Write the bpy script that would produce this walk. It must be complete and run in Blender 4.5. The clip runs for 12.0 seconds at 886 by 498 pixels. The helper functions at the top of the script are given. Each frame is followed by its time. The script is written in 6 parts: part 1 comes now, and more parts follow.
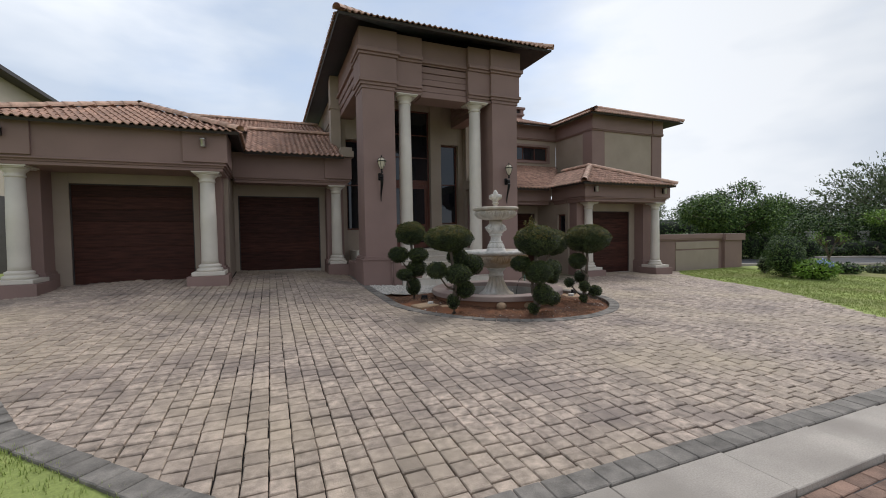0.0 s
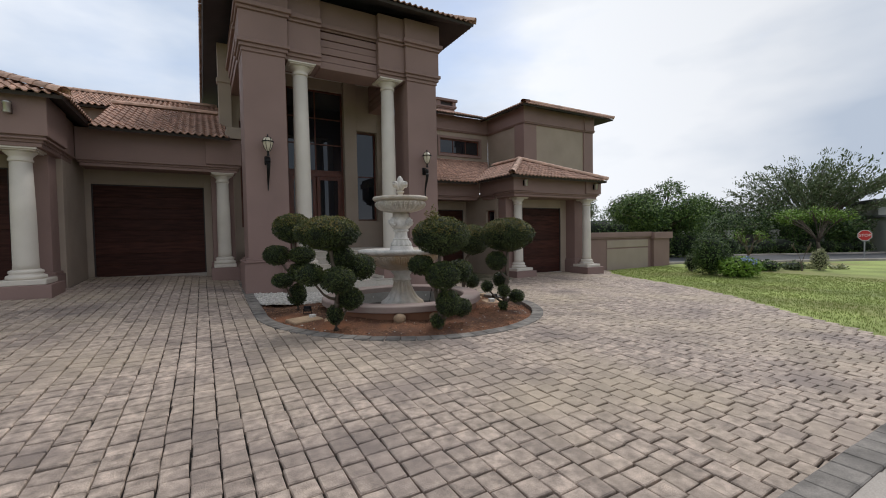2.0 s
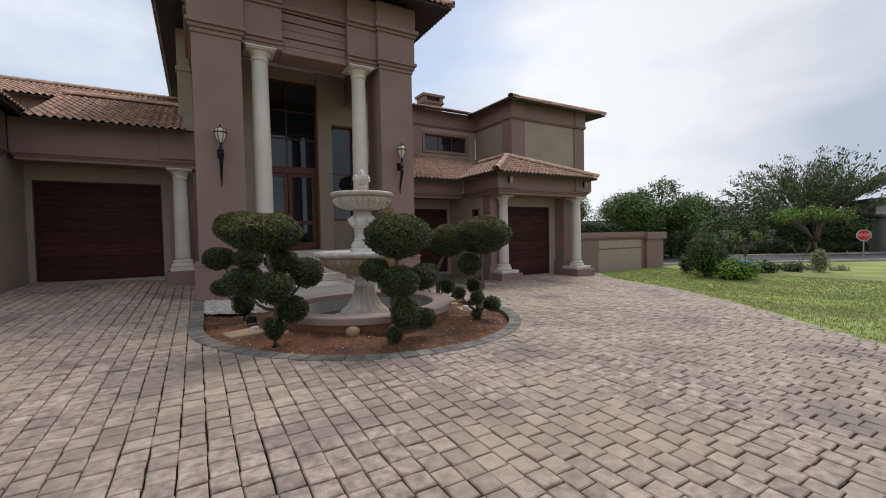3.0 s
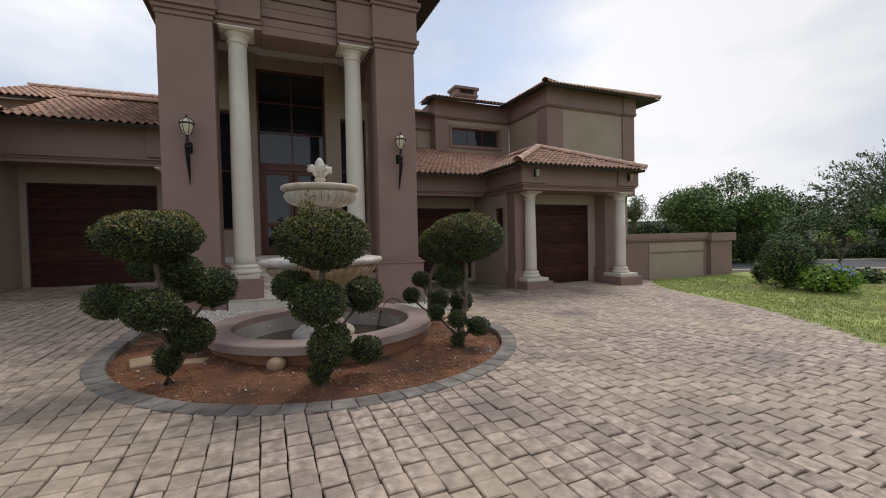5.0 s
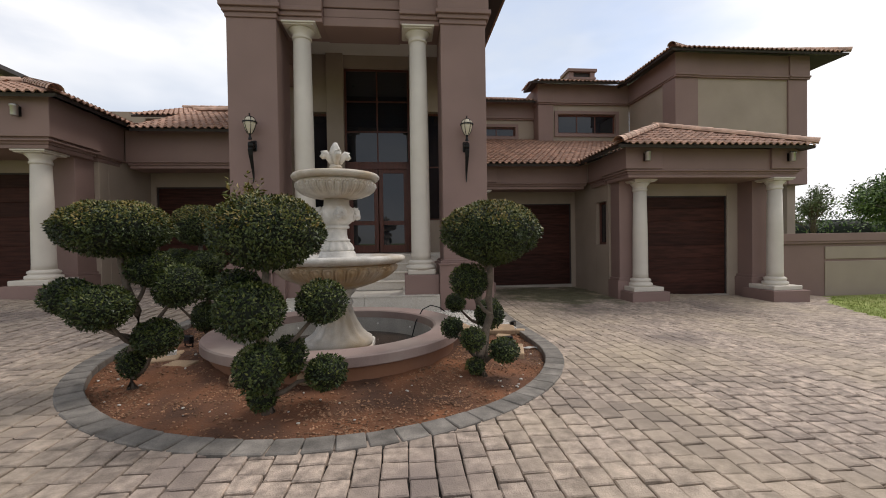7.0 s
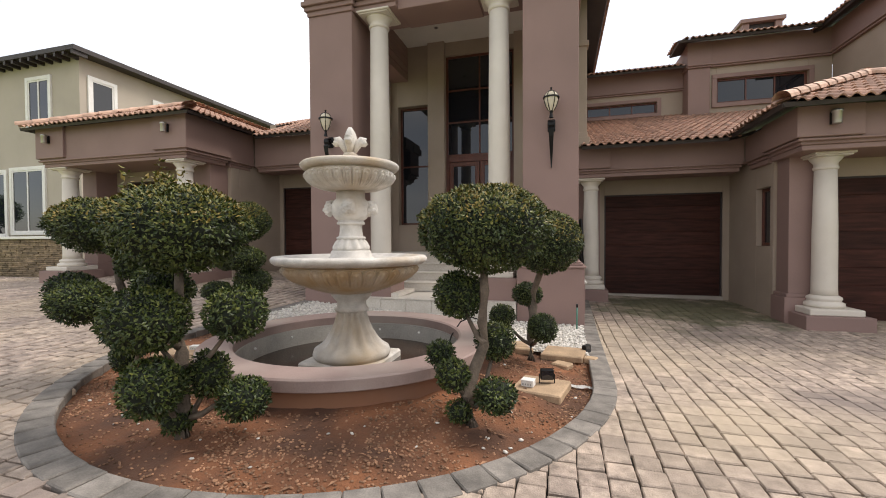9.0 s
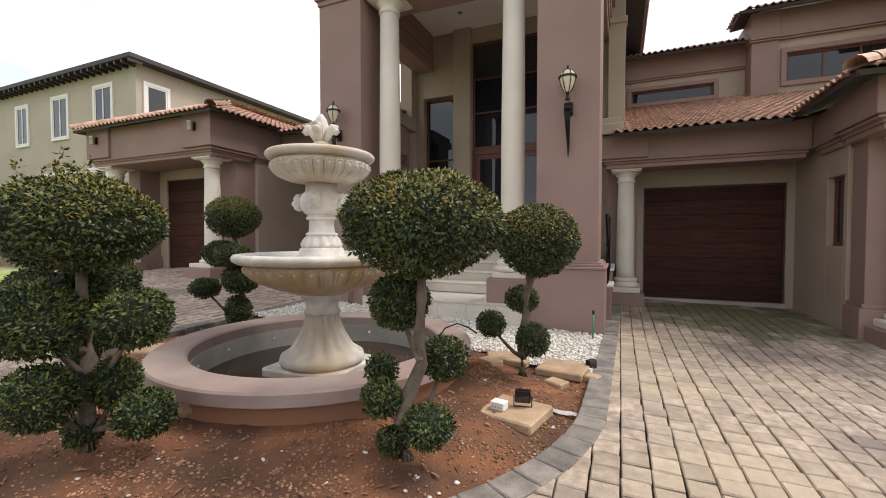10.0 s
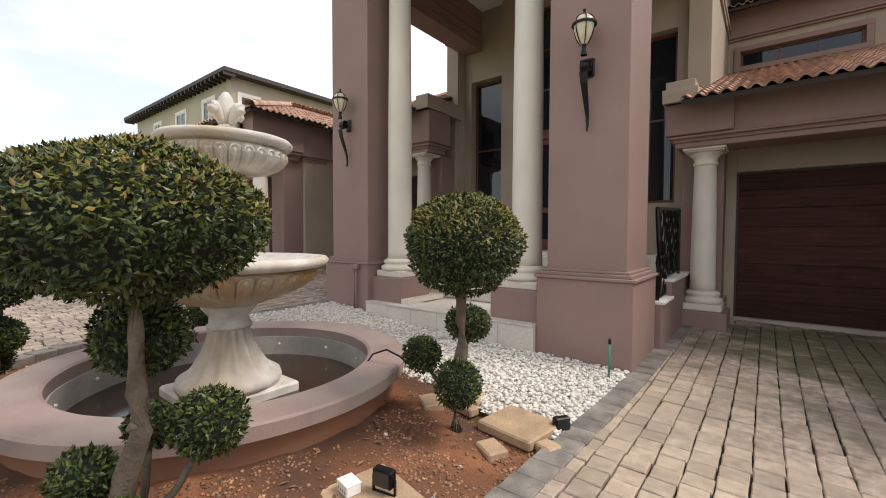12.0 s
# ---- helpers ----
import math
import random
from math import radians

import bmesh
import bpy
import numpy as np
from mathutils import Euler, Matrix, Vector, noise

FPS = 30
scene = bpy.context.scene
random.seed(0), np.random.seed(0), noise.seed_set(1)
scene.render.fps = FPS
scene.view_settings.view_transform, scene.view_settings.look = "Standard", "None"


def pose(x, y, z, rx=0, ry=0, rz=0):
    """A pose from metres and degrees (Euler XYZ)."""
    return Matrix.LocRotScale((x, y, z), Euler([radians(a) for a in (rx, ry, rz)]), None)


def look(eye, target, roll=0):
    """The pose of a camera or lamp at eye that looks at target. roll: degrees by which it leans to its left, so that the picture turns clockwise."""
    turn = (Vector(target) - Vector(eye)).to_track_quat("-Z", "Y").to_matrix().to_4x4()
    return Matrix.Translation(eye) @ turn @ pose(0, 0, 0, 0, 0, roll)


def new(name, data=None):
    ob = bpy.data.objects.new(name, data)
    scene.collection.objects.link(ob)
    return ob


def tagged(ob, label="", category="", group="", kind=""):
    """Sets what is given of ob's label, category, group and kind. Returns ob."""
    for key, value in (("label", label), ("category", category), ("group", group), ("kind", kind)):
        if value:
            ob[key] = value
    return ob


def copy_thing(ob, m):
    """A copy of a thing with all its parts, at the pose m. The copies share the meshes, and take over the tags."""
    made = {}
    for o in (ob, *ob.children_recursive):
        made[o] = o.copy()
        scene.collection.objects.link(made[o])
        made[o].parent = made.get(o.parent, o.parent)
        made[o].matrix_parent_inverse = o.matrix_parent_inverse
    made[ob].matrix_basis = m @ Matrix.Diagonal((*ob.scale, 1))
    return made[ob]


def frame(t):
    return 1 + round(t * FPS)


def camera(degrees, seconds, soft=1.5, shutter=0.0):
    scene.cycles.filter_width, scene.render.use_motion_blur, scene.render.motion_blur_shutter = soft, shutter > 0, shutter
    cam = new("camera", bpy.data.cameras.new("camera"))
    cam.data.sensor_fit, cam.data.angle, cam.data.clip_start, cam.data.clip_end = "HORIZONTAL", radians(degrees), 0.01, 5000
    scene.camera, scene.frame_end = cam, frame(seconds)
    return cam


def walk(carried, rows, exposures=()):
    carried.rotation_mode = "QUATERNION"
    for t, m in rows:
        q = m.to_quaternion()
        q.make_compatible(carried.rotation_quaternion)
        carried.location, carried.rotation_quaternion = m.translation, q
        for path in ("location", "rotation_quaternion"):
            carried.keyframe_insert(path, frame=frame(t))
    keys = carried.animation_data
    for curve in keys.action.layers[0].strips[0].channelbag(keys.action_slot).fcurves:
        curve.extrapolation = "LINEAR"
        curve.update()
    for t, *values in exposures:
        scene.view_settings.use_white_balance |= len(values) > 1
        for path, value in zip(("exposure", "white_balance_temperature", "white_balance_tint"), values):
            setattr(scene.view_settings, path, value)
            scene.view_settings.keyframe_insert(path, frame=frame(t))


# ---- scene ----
cam = camera(93.5, 12.0, soft=1.0)
PATH = [
    (0, (0.322, -0.037, 1.547), (1.085, 1.811, 1.476), -0.9),
    (0.5, (0.636, 0.258, 1.514), (1.485, 2.068, 1.443), -1.0),
    (1, (1.029, 0.548, 1.477), (1.946, 2.325, 1.407), -1.0),
    (1.5, (1.419, 0.839, 1.437), (2.392, 2.585, 1.367), -1.1),
    (2, (1.836, 1.094, 1.421), (2.835, 2.826, 1.351), -1.0),
    (2.5, (2.262, 1.332, 1.422), (3.276, 3.055, 1.352), -1.1),
    (3, (2.687, 1.585, 1.404), (3.703, 3.306, 1.337), -1.1),
    (5, (4.398, 2.401, 1.392), (5.183, 4.24, 1.34), -1.3),
    (5.5, (4.793, 2.597, 1.373), (5.466, 4.48, 1.326), -1.2),
    (6, (5.207, 2.783, 1.338), (5.747, 4.708, 1.294), -1.1),
    (6.5, (5.593, 2.967, 1.325), (5.96, 4.933, 1.286), -1.0),
    (7, (5.946, 3.189, 1.306), (6.131, 5.18, 1.273), -0.9),
    (9, (7.316, 4.309, 1.318), (6.775, 6.234, 1.276), -0.3),
    (9.5, (7.602, 4.625, 1.316), (6.925, 6.507, 1.264), -0.2),
    (10, (7.882, 5.029, 1.322), (7.1, 6.869, 1.264), 0.0),
    (10.5, (8.124, 5.48, 1.31), (7.237, 7.273, 1.256), 0.0),
    (11, (8.383, 5.899, 1.328), (7.393, 7.635, 1.26), 0.0),
    (11.5, (8.594, 6.315, 1.352), (7.49, 7.981, 1.28), 0.0),
    (12, (8.749, 6.721, 1.36), (7.523, 8.299, 1.287), 0.2),
]
EXPOSURES = [(0, 0.1, 6350, 10), (3, 0.08, 6450, 11), (5.5, 0.12, 6650, 12), (7, 0.28, 6800, 12), (9, 0.94, 6980, 13), (12, 0.9, 6950, 13)]
walk(cam, [(t, look(eye, target, roll)) for t, eye, target, roll in PATH], EXPOSURES)

# ---- world and sun ----
SUN_HEIGHT, SUN_HEADING = radians(55), radians(62)
world = bpy.data.worlds.new("cloudy_sky")
scene.world = world
world.use_nodes = True
wn, wl = world.node_tree.nodes, world.node_tree.links
wn.clear()
w_out, w_bg = wn.new("ShaderNodeOutputWorld"), wn.new("ShaderNodeBackground")
w_sky = wn.new("ShaderNodeTexSky")
w_sky.sky_type, w_sky.sun_disc, w_sky.sun_elevation, w_sky.sun_rotation = "NISHITA", False, SUN_HEIGHT, SUN_HEADING
w_gain = wn.new("ShaderNodeVectorMath")
w_gain.operation = "SCALE"
w_gain.inputs["Scale"].default_value = 1.5
w_tc, w_map, w_noise, w_ramp = wn.new("ShaderNodeTexCoord"), wn.new("ShaderNodeMapping"), wn.new("ShaderNodeTexNoise"), wn.new("ShaderNodeValToRGB")
w_map.inputs["Scale"].default_value = (1.0, 1.0, 2.6)
w_map.inputs["Location"].default_value = (0.35, 0.1, 0.0)
w_noise.inputs["Scale"].default_value, w_noise.inputs["Detail"].default_value, w_noise.inputs["Roughness"].default_value = 1.7, 7.0, 0.52
w_ramp.color_ramp.elements[0].position, w_ramp.color_ramp.elements[1].position = 0.3, 0.52
w_ramp.color_ramp.elements[0].color = (0.4, 0.4, 0.4, 1)
w_noise2, w_ramp2 = wn.new("ShaderNodeTexNoise"), wn.new("ShaderNodeValToRGB")
w_noise2.inputs["Scale"].default_value, w_noise2.inputs["Detail"].default_value = 1.3, 5.0
w_ramp2.color_ramp.elements[0].position, w_ramp2.color_ramp.elements[1].position = 0.4, 0.62
w_ramp2.color_ramp.elements[0].color, w_ramp2.color_ramp.elements[1].color = (9.7, 9.95, 10.3, 1), (5.8, 6.6, 7.8, 1)
w_mix = wn.new("ShaderNodeMix")
w_mix.data_type = "RGBA"
wl.new(w_tc.outputs["Generated"], w_map.inputs["Vector"])
wl.new(w_map.outputs["Vector"], w_noise.inputs["Vector"])
wl.new(w_map.outputs["Vector"], w_noise2.inputs["Vector"])
w_west, w_cover = wn.new("ShaderNodeVectorMath"), wn.new("ShaderNodeMath")
w_west.operation, w_west.inputs[1].default_value = "DOT_PRODUCT", (0.13, 0.0, 0.0)
wl.new(w_tc.outputs["Generated"], w_west.inputs[0])
wl.new(w_noise.outputs["Fac"], w_cover.inputs[0])
wl.new(w_west.outputs["Value"], w_cover.inputs[1])
wl.new(w_cover.outputs["Value"], w_ramp.inputs["Fac"])
wl.new(w_noise2.outputs["Fac"], w_ramp2.inputs["Fac"])
wl.new(w_sky.outputs["Color"], w_gain.inputs[0])
wl.new(w_ramp.outputs["Color"], w_mix.inputs["Factor"])
wl.new(w_gain.outputs["Vector"], w_mix.inputs["A"])
wl.new(w_ramp2.outputs["Color"], w_mix.inputs["B"])
# the overcast is brighter towards the north, where the sun stands behind it
w_side, w_glow, w_lit = wn.new("ShaderNodeVectorMath"), wn.new("ShaderNodeMapRange"), wn.new("ShaderNodeVectorMath")
w_side.operation, w_lit.operation = "DOT_PRODUCT", "SCALE"
w_side.inputs[1].default_value = (0.05, 0.998, 0.0)
w_glow.inputs["From Min"].default_value, w_glow.inputs["From Max"].default_value = 0.35, 1.0
w_glow.inputs["To Min"].default_value, w_glow.inputs["To Max"].default_value = 0.8, 1.02
wl.new(w_tc.outputs["Generated"], w_side.inputs[0])
wl.new(w_side.outputs["Value"], w_glow.inputs["Value"])
wl.new(w_mix.outputs["Result"], w_lit.inputs[0])
wl.new(w_glow.outputs["Result"], w_lit.inputs["Scale"])
wl.new(w_lit.outputs["Vector"], w_bg.inputs["Color"])
w_bg.inputs["Strength"].default_value = 0.1
wl.new(w_bg.outputs["Background"], w_out.inputs["Surface"])
sun = new("sun", bpy.data.lights.new("sun", "SUN"))
sun.data.energy, sun.data.angle, sun.data.color = 1.6, radians(25), (1.0, 0.98, 0.95)
sun.matrix_world = look((0, 0, 30), (-30 * math.sin(SUN_HEADING) / math.tan(SUN_HEIGHT), -30 * math.cos(SUN_HEADING) / math.tan(SUN_HEIGHT), 0))


# ---- materials ----
def material(name, base, rough=0.7, dark=0.75, light=1.15, scale=3.0, grain=60.0, bump=0.15, vary=0.0, metal=0.0, stain=None, stain_at=0.6, island=False, stretch=(1, 1, 1), spec=0.5, fleck=0.35, tint=None, moss=None):
    """Paint, stone or soil: a base colour with large stains, fine grain and relief; vary: lightness from piece to piece."""
    m = bpy.data.materials.new(name)
    m.use_nodes = True
    n, l = m.node_tree.nodes, m.node_tree.links
    p = n["Principled BSDF"]
    p.inputs["Roughness"].default_value, p.inputs["Metallic"].default_value = rough, metal
    p.inputs["Specular IOR Level"].default_value = spec
    tc, mp = n.new("ShaderNodeTexCoord"), n.new("ShaderNodeMapping")
    mp.inputs["Scale"].default_value = stretch
    geo = n.new("ShaderNodeNewGeometry")
    l.new(geo.outputs["Position"], mp.inputs["Vector"])
    big, fine = n.new("ShaderNodeTexNoise"), n.new("ShaderNodeTexNoise")
    big.inputs["Scale"].default_value, big.inputs["Detail"].default_value = scale, 6.0
    fine.inputs["Scale"].default_value, fine.inputs["Detail"].default_value = grain, 4.0
    l.new(mp.outputs["Vector"], big.inputs["Vector"])
    l.new(mp.outputs["Vector"], fine.inputs["Vector"])
    ramp = n.new("ShaderNodeValToRGB")
    e = ramp.color_ramp.elements
    e[0].position, e[1].position = 0.3, 0.7
    e[0].color = (*[c * dark for c in base], 1)
    e[1].color = (*[min(1, c * light) for c in base], 1)
    l.new(big.outputs["Fac"], ramp.inputs["Fac"])
    col = ramp.outputs["Color"]
    mixf = n.new("ShaderNodeMix")
    mixf.data_type, mixf.blend_type = "RGBA", "OVERLAY"
    mixf.inputs["Factor"].default_value = fleck
    l.new(col, mixf.inputs["A"])
    l.new(fine.outputs["Fac"], mixf.inputs["B"])
    col = mixf.outputs["Result"]
    if stain:
        sn, sr, sm = n.new("ShaderNodeTexNoise"), n.new("ShaderNodeValToRGB"), n.new("ShaderNodeMix")
        sn.inputs["Scale"].default_value, sn.inputs["Detail"].default_value = min(1.2, scale * 0.45), 8.0
        l.new(geo.outputs["Position"], sn.inputs["Vector"])
        sr.color_ramp.elements[0].position, sr.color_ramp.elements[1].position = stain_at - 0.12, stain_at + 0.1
        l.new(sn.outputs["Fac"], sr.inputs["Fac"])
        sm.data_type = "RGBA"
        l.new(sr.outputs["Color"], sm.inputs["Factor"])
        l.new(col, sm.inputs["A"])
        sm.inputs["B"].default_value = (*stain, 1)
        col = sm.outputs["Result"]
    for colour, size, at, spot in ((tint, 0.42, 0.55, None), (moss and moss[0], 2.0, 0.5, moss and moss[1])):
        if not colour:
            continue
        sn, sr, sm = n.new("ShaderNodeTexNoise"), n.new("ShaderNodeValToRGB"), n.new("ShaderNodeMix")
        sn.inputs["Scale"].default_value, sn.inputs["Detail"].default_value = size, 6.0
        l.new(geo.outputs["Position"], sn.inputs["Vector"])
        fac = sn.outputs["Fac"]
        if spot:
            dist, fall = n.new("ShaderNodeVectorMath"), n.new("ShaderNodeMapRange")
            dist.operation = "DISTANCE"
            dist.inputs[1].default_value = spot[0]
            l.new(geo.outputs["Position"], dist.inputs[0])
            fall.inputs["From Min"].default_value, fall.inputs["From Max"].default_value = 0.0, spot[1]
            fall.inputs["To Min"].default_value, fall.inputs["To Max"].default_value = 0.32, -0.3
            l.new(dist.outputs["Value"], fall.inputs["Value"])
            plus = n.new("ShaderNodeMath")
            l.new(fac, plus.inputs[0])
            l.new(fall.outputs["Result"], plus.inputs[1])
            fac = plus.outputs["Value"]
        sr.color_ramp.elements[0].position, sr.color_ramp.elements[1].position = at - 0.1, at + 0.12
        sr.color_ramp.elements[1].color = (0.8, 0.8, 0.8, 1)
        l.new(fac, sr.inputs["Fac"])
        sm.data_type = "RGBA"
        l.new(sr.outputs["Color"], sm.inputs["Factor"])
        l.new(col, sm.inputs["A"])
        sm.inputs["B"].default_value = (*colour, 1)
        col = sm.outputs["Result"]
    if vary:
        src = geo.outputs["Random Per Island"] if island else n.new("ShaderNodeObjectInfo").outputs["Random"]
        hs, mr = n.new("ShaderNodeHueSaturation"), n.new("ShaderNodeMapRange")
        mr.inputs["To Min"].default_value, mr.inputs["To Max"].default_value = 1 - vary, 1 + vary
        l.new(src, mr.inputs["Value"])
        l.new(mr.outputs["Result"], hs.inputs["Value"])
        l.new(col, hs.inputs["Color"])
        col = hs.outputs["Color"]
    l.new(col, p.inputs["Base Color"])
    if bump:
        b = n.new("ShaderNodeBump")
        b.inputs["Strength"].default_value, b.inputs["Distance"].default_value = bump, 0.01
        l.new(fine.outputs["Fac"], b.inputs["Height"])
        l.new(b.outputs["Normal"], p.inputs["Normal"])
    return m


def leaf_material(name, low, mid, tip, rough=0.42):
    """Glossy leaves: colour differs from leaf to leaf."""
    m = bpy.data.materials.new(name)
    m.use_nodes = True
    n, l = m.node_tree.nodes, m.node_tree.links
    p = n["Principled BSDF"]
    geo, ramp, big, add = n.new("ShaderNodeNewGeometry"), n.new("ShaderNodeValToRGB"), n.new("ShaderNodeTexNoise"), n.new("ShaderNodeMath")
    big.inputs["Scale"].default_value = 4.0
    l.new(geo.outputs["Position"], big.inputs["Vector"])
    add.operation = "MULTIPLY_ADD"
    add.inputs[1].default_value = 0.6
    l.new(geo.outputs["Random Per Island"], add.inputs[0])
    l.new(big.outputs["Fac"], add.inputs[2])
    e = ramp.color_ramp.elements
    e[0].position, e[0].color = 0.3, (*low, 1)
    e[1].position, e[1].color = 1.12, (*tip, 1)
    x = e.new(0.75)
    x.color = (*mid, 1)
    l.new(add.outputs["Value"], ramp.inputs["Fac"])
    l.new(ramp.outputs["Color"], p.inputs["Base Color"])
    p.inputs["Roughness"].default_value, p.inputs["Specular IOR Level"].default_value = rough, 0.32
    return m


def plain(name, base, rough=0.4, metal=0.0):
    m = bpy.data.materials.new(name)
    m.use_nodes = True
    p = m.node_tree.nodes["Principled BSDF"]
    p.inputs["Base Color"].default_value, p.inputs["Roughness"].default_value, p.inputs["Metallic"].default_value = (*base, 1), rough, metal
    return m


def glass_material(name, tint, rough=0.02):
    """Dark window glass: mirror-like coat over a dim room."""
    m = plain(name, tint, rough)
    m.node_tree.nodes["Principled BSDF"].inputs["IOR"].default_value = 1.6
    return m


MAUVE = material("mauve_plaster", (0.255, 0.164, 0.141), 0.7, 0.9, 1.07, 1.1, 70, 0.06, fleck=0.08)
TAUPE = material("taupe_plaster", (0.36, 0.288, 0.226), 0.75, 0.9, 1.06, 1.2, 70, 0.06, fleck=0.08)
CREAM = material("cream_column_paint", (0.64, 0.58, 0.5), 0.6, 0.92, 1.05, 2.0, 80, 0.06, fleck=0.08)
CEIL = material("white_ceiling_paint", (0.72, 0.69, 0.64), 0.8, 0.95, 1.03, 2.0, 90, 0.05)
TILE = material("terracotta_roof_tile", (0.355, 0.208, 0.148), 0.8, 0.65, 1.35, 5, 70, 0.2, vary=0.2)
TILE_FAR = material("terracotta_roof_tile_joined", (0.355, 0.208, 0.148), 0.8, 0.65, 1.35, 5, 70, 0.2, vary=0.2, island=True)
TILE_EDGE = material("pale_ridge_tile", (0.52, 0.33, 0.24), 0.75, 0.7, 1.25, 6, 70, 0.2, vary=0.15)
TIMBER = material("dark_eave_timber", (0.035, 0.026, 0.024), 0.6, 0.8, 1.2, 4, 60, 0.2)
MERANTI = material("dark_mahogany_boards", (0.046, 0.016, 0.011), 0.6, 0.6, 1.5, 2.2, 50, 0.2, vary=0.25, stretch=(1, 1, 9), spec=0.18)
FRAMEWOOD = material("red_brown_window_timber", (0.115, 0.035, 0.02), 0.4, 0.7, 1.3, 3, 60, 0.15, stretch=(6, 6, 1))
PAVER = material("weathered_clay_paver", (0.44, 0.345, 0.277), 0.74, 0.5, 1.3, 13, 110, 0.9, vary=0.16, stain=(0.235, 0.184, 0.156), stain_at=0.6, tint=(0.43, 0.342, 0.245))
PAVER_J = material("weathered_clay_paver_joined", (0.44, 0.345, 0.277), 0.74, 0.5, 1.3, 13, 110, 0.9, vary=0.16, stain=(0.235, 0.184, 0.156), stain_at=0.6, island=True, tint=(0.43, 0.342, 0.245), moss=((0.075, 0.08, 0.03), ((9.8, 13.7, 0.0), 3.3)))
KERB = material("charcoal_edge_paver", (0.2, 0.178, 0.155), 0.88, 0.6, 1.3, 7, 100, 0.4, vary=0.18)
JOINT = material("dark_joint_sand", (0.017, 0.014, 0.011), 0.95, 0.7, 1.3, 6, 120, 0.4)
CONCRETE = material("pale_concrete", (0.42, 0.37, 0.32), 0.85, 0.8, 1.1, 2, 90, 0.3, stain=(0.27, 0.235, 0.2))
SOIL = material("red_brown_soil", (0.27, 0.106, 0.046), 0.95, 0.6, 1.25, 2.6, 60, 1.0, stain=(0.09, 0.042, 0.024), stain_at=0.49)
CLOD = material("soil_crumbs", (0.26, 0.14, 0.08), 0.95, 0.6, 1.4, 9, 60, 0.5, vary=0.45, island=True)
PEBBLE = material("white_pebbles", (0.64, 0.6, 0.54), 0.6, 0.85, 1.1, 20, 80, 0.1, vary=0.2, island=True)
FSTONE = material("cast_stone_fountain", (0.67, 0.63, 0.575), 0.8, 0.72, 1.08, 7, 110, 0.6, stain=(0.45, 0.34, 0.22), stain_at=0.62)
FBOWL = material("ochre_stained_cast_stone", (0.62, 0.56, 0.48), 0.8, 0.72, 1.08, 7, 110, 0.6, stain=(0.47, 0.31, 0.15), stain_at=0.5)
BASIN = material("soil_splashed_mauve_plaster", (0.26, 0.15, 0.11), 0.8, 0.85, 1.07, 1.4, 70, 0.1, fleck=0.1, stain=(0.25, 0.115, 0.062), stain_at=0.45)
COPING = material("dusty_mauve_coping", (0.3, 0.215, 0.19), 0.75, 0.85, 1.1, 2.5, 80, 0.15, fleck=0.15, stain=(0.36, 0.29, 0.25), stain_at=0.55)
POOLGREY = material("grey_pool_render", (0.4, 0.38, 0.34), 0.8, 0.75, 1.1, 3, 80, 0.2)
MUD = material("brown_pool_water", (0.05, 0.03, 0.02), 0.12, 0.7, 1.3, 3, 30, 0.02)
GRASS = material("lawn_ground", (0.26, 0.305, 0.085), 0.95, 0.7, 1.35, 0.6, 40, 0.8, stain=(0.24, 0.2, 0.08), stain_at=0.62)
BLADE = leaf_material("grass_blade", (0.2, 0.27, 0.055), (0.28, 0.34, 0.09), (0.36, 0.37, 0.14), 0.7)
STREETBRICK = material("worn_red_brick", (0.24, 0.15, 0.11), 0.9, 0.6, 1.3, 6, 90, 0.5, vary=0.25)
ASPHALT = material("grey_road_asphalt", (0.075, 0.075, 0.078), 0.9, 0.8, 1.2, 2, 120, 0.3)
LEAF = leaf_material("topiary_leaves", (0.009, 0.017, 0.005), (0.026, 0.043, 0.01), (0.07, 0.088, 0.02), 0.42)
LEAF_B = leaf_material("garden_tree_leaves", (0.011, 0.026, 0.006), (0.032, 0.07, 0.014), (0.12, 0.18, 0.045), 0.5)
# brighter copy of the garden leaves, with sunshine put into its colours
LEAF_G = leaf_material("sun_painted_tree_leaves", (0.014, 0.034, 0.007), (0.05, 0.105, 0.018), (0.17, 0.26, 0.06), 0.5)
LEAF_A = leaf_material("feathery_tree_leaves", (0.06, 0.085, 0.035), (0.11, 0.145, 0.065), (0.2, 0.23, 0.12), 0.6)
LEAF_V = leaf_material("variegated_leaves", (0.12, 0.15, 0.05), (0.32, 0.33, 0.17), (0.5, 0.48, 0.3), 0.6)
LEAF_Y = leaf_material("bright_green_leaves", (0.06, 0.12, 0.01), (0.13, 0.24, 0.025), (0.24, 0.36, 0.06), 0.5)
PETAL = leaf_material("hydrangea_petals", (0.16, 0.25, 0.62), (0.32, 0.42, 0.78), (0.6, 0.65, 0.85), 0.6)
# near-black solid inside leafy clumps, its colour standing in for shade between leaves
CORE = plain("leaf_shade_black", (0.008, 0.012, 0.005), 0.9)
BARK = material("grey_brown_bark", (0.13, 0.1, 0.075), 0.9, 0.6, 1.4, 9, 60, 0.7)
GLASS = glass_material("dark_window_glass", (0.012, 0.014, 0.018))
NBWALL = material("neighbour_beige_plaster", (0.42, 0.365, 0.3), 0.8, 0.93, 1.05, 1.0, 80, 0.1, fleck=0.1)
WHITE = material("white_window_paint", (0.75, 0.73, 0.69), 0.5, 0.95, 1.03, 4, 60, 0.05)
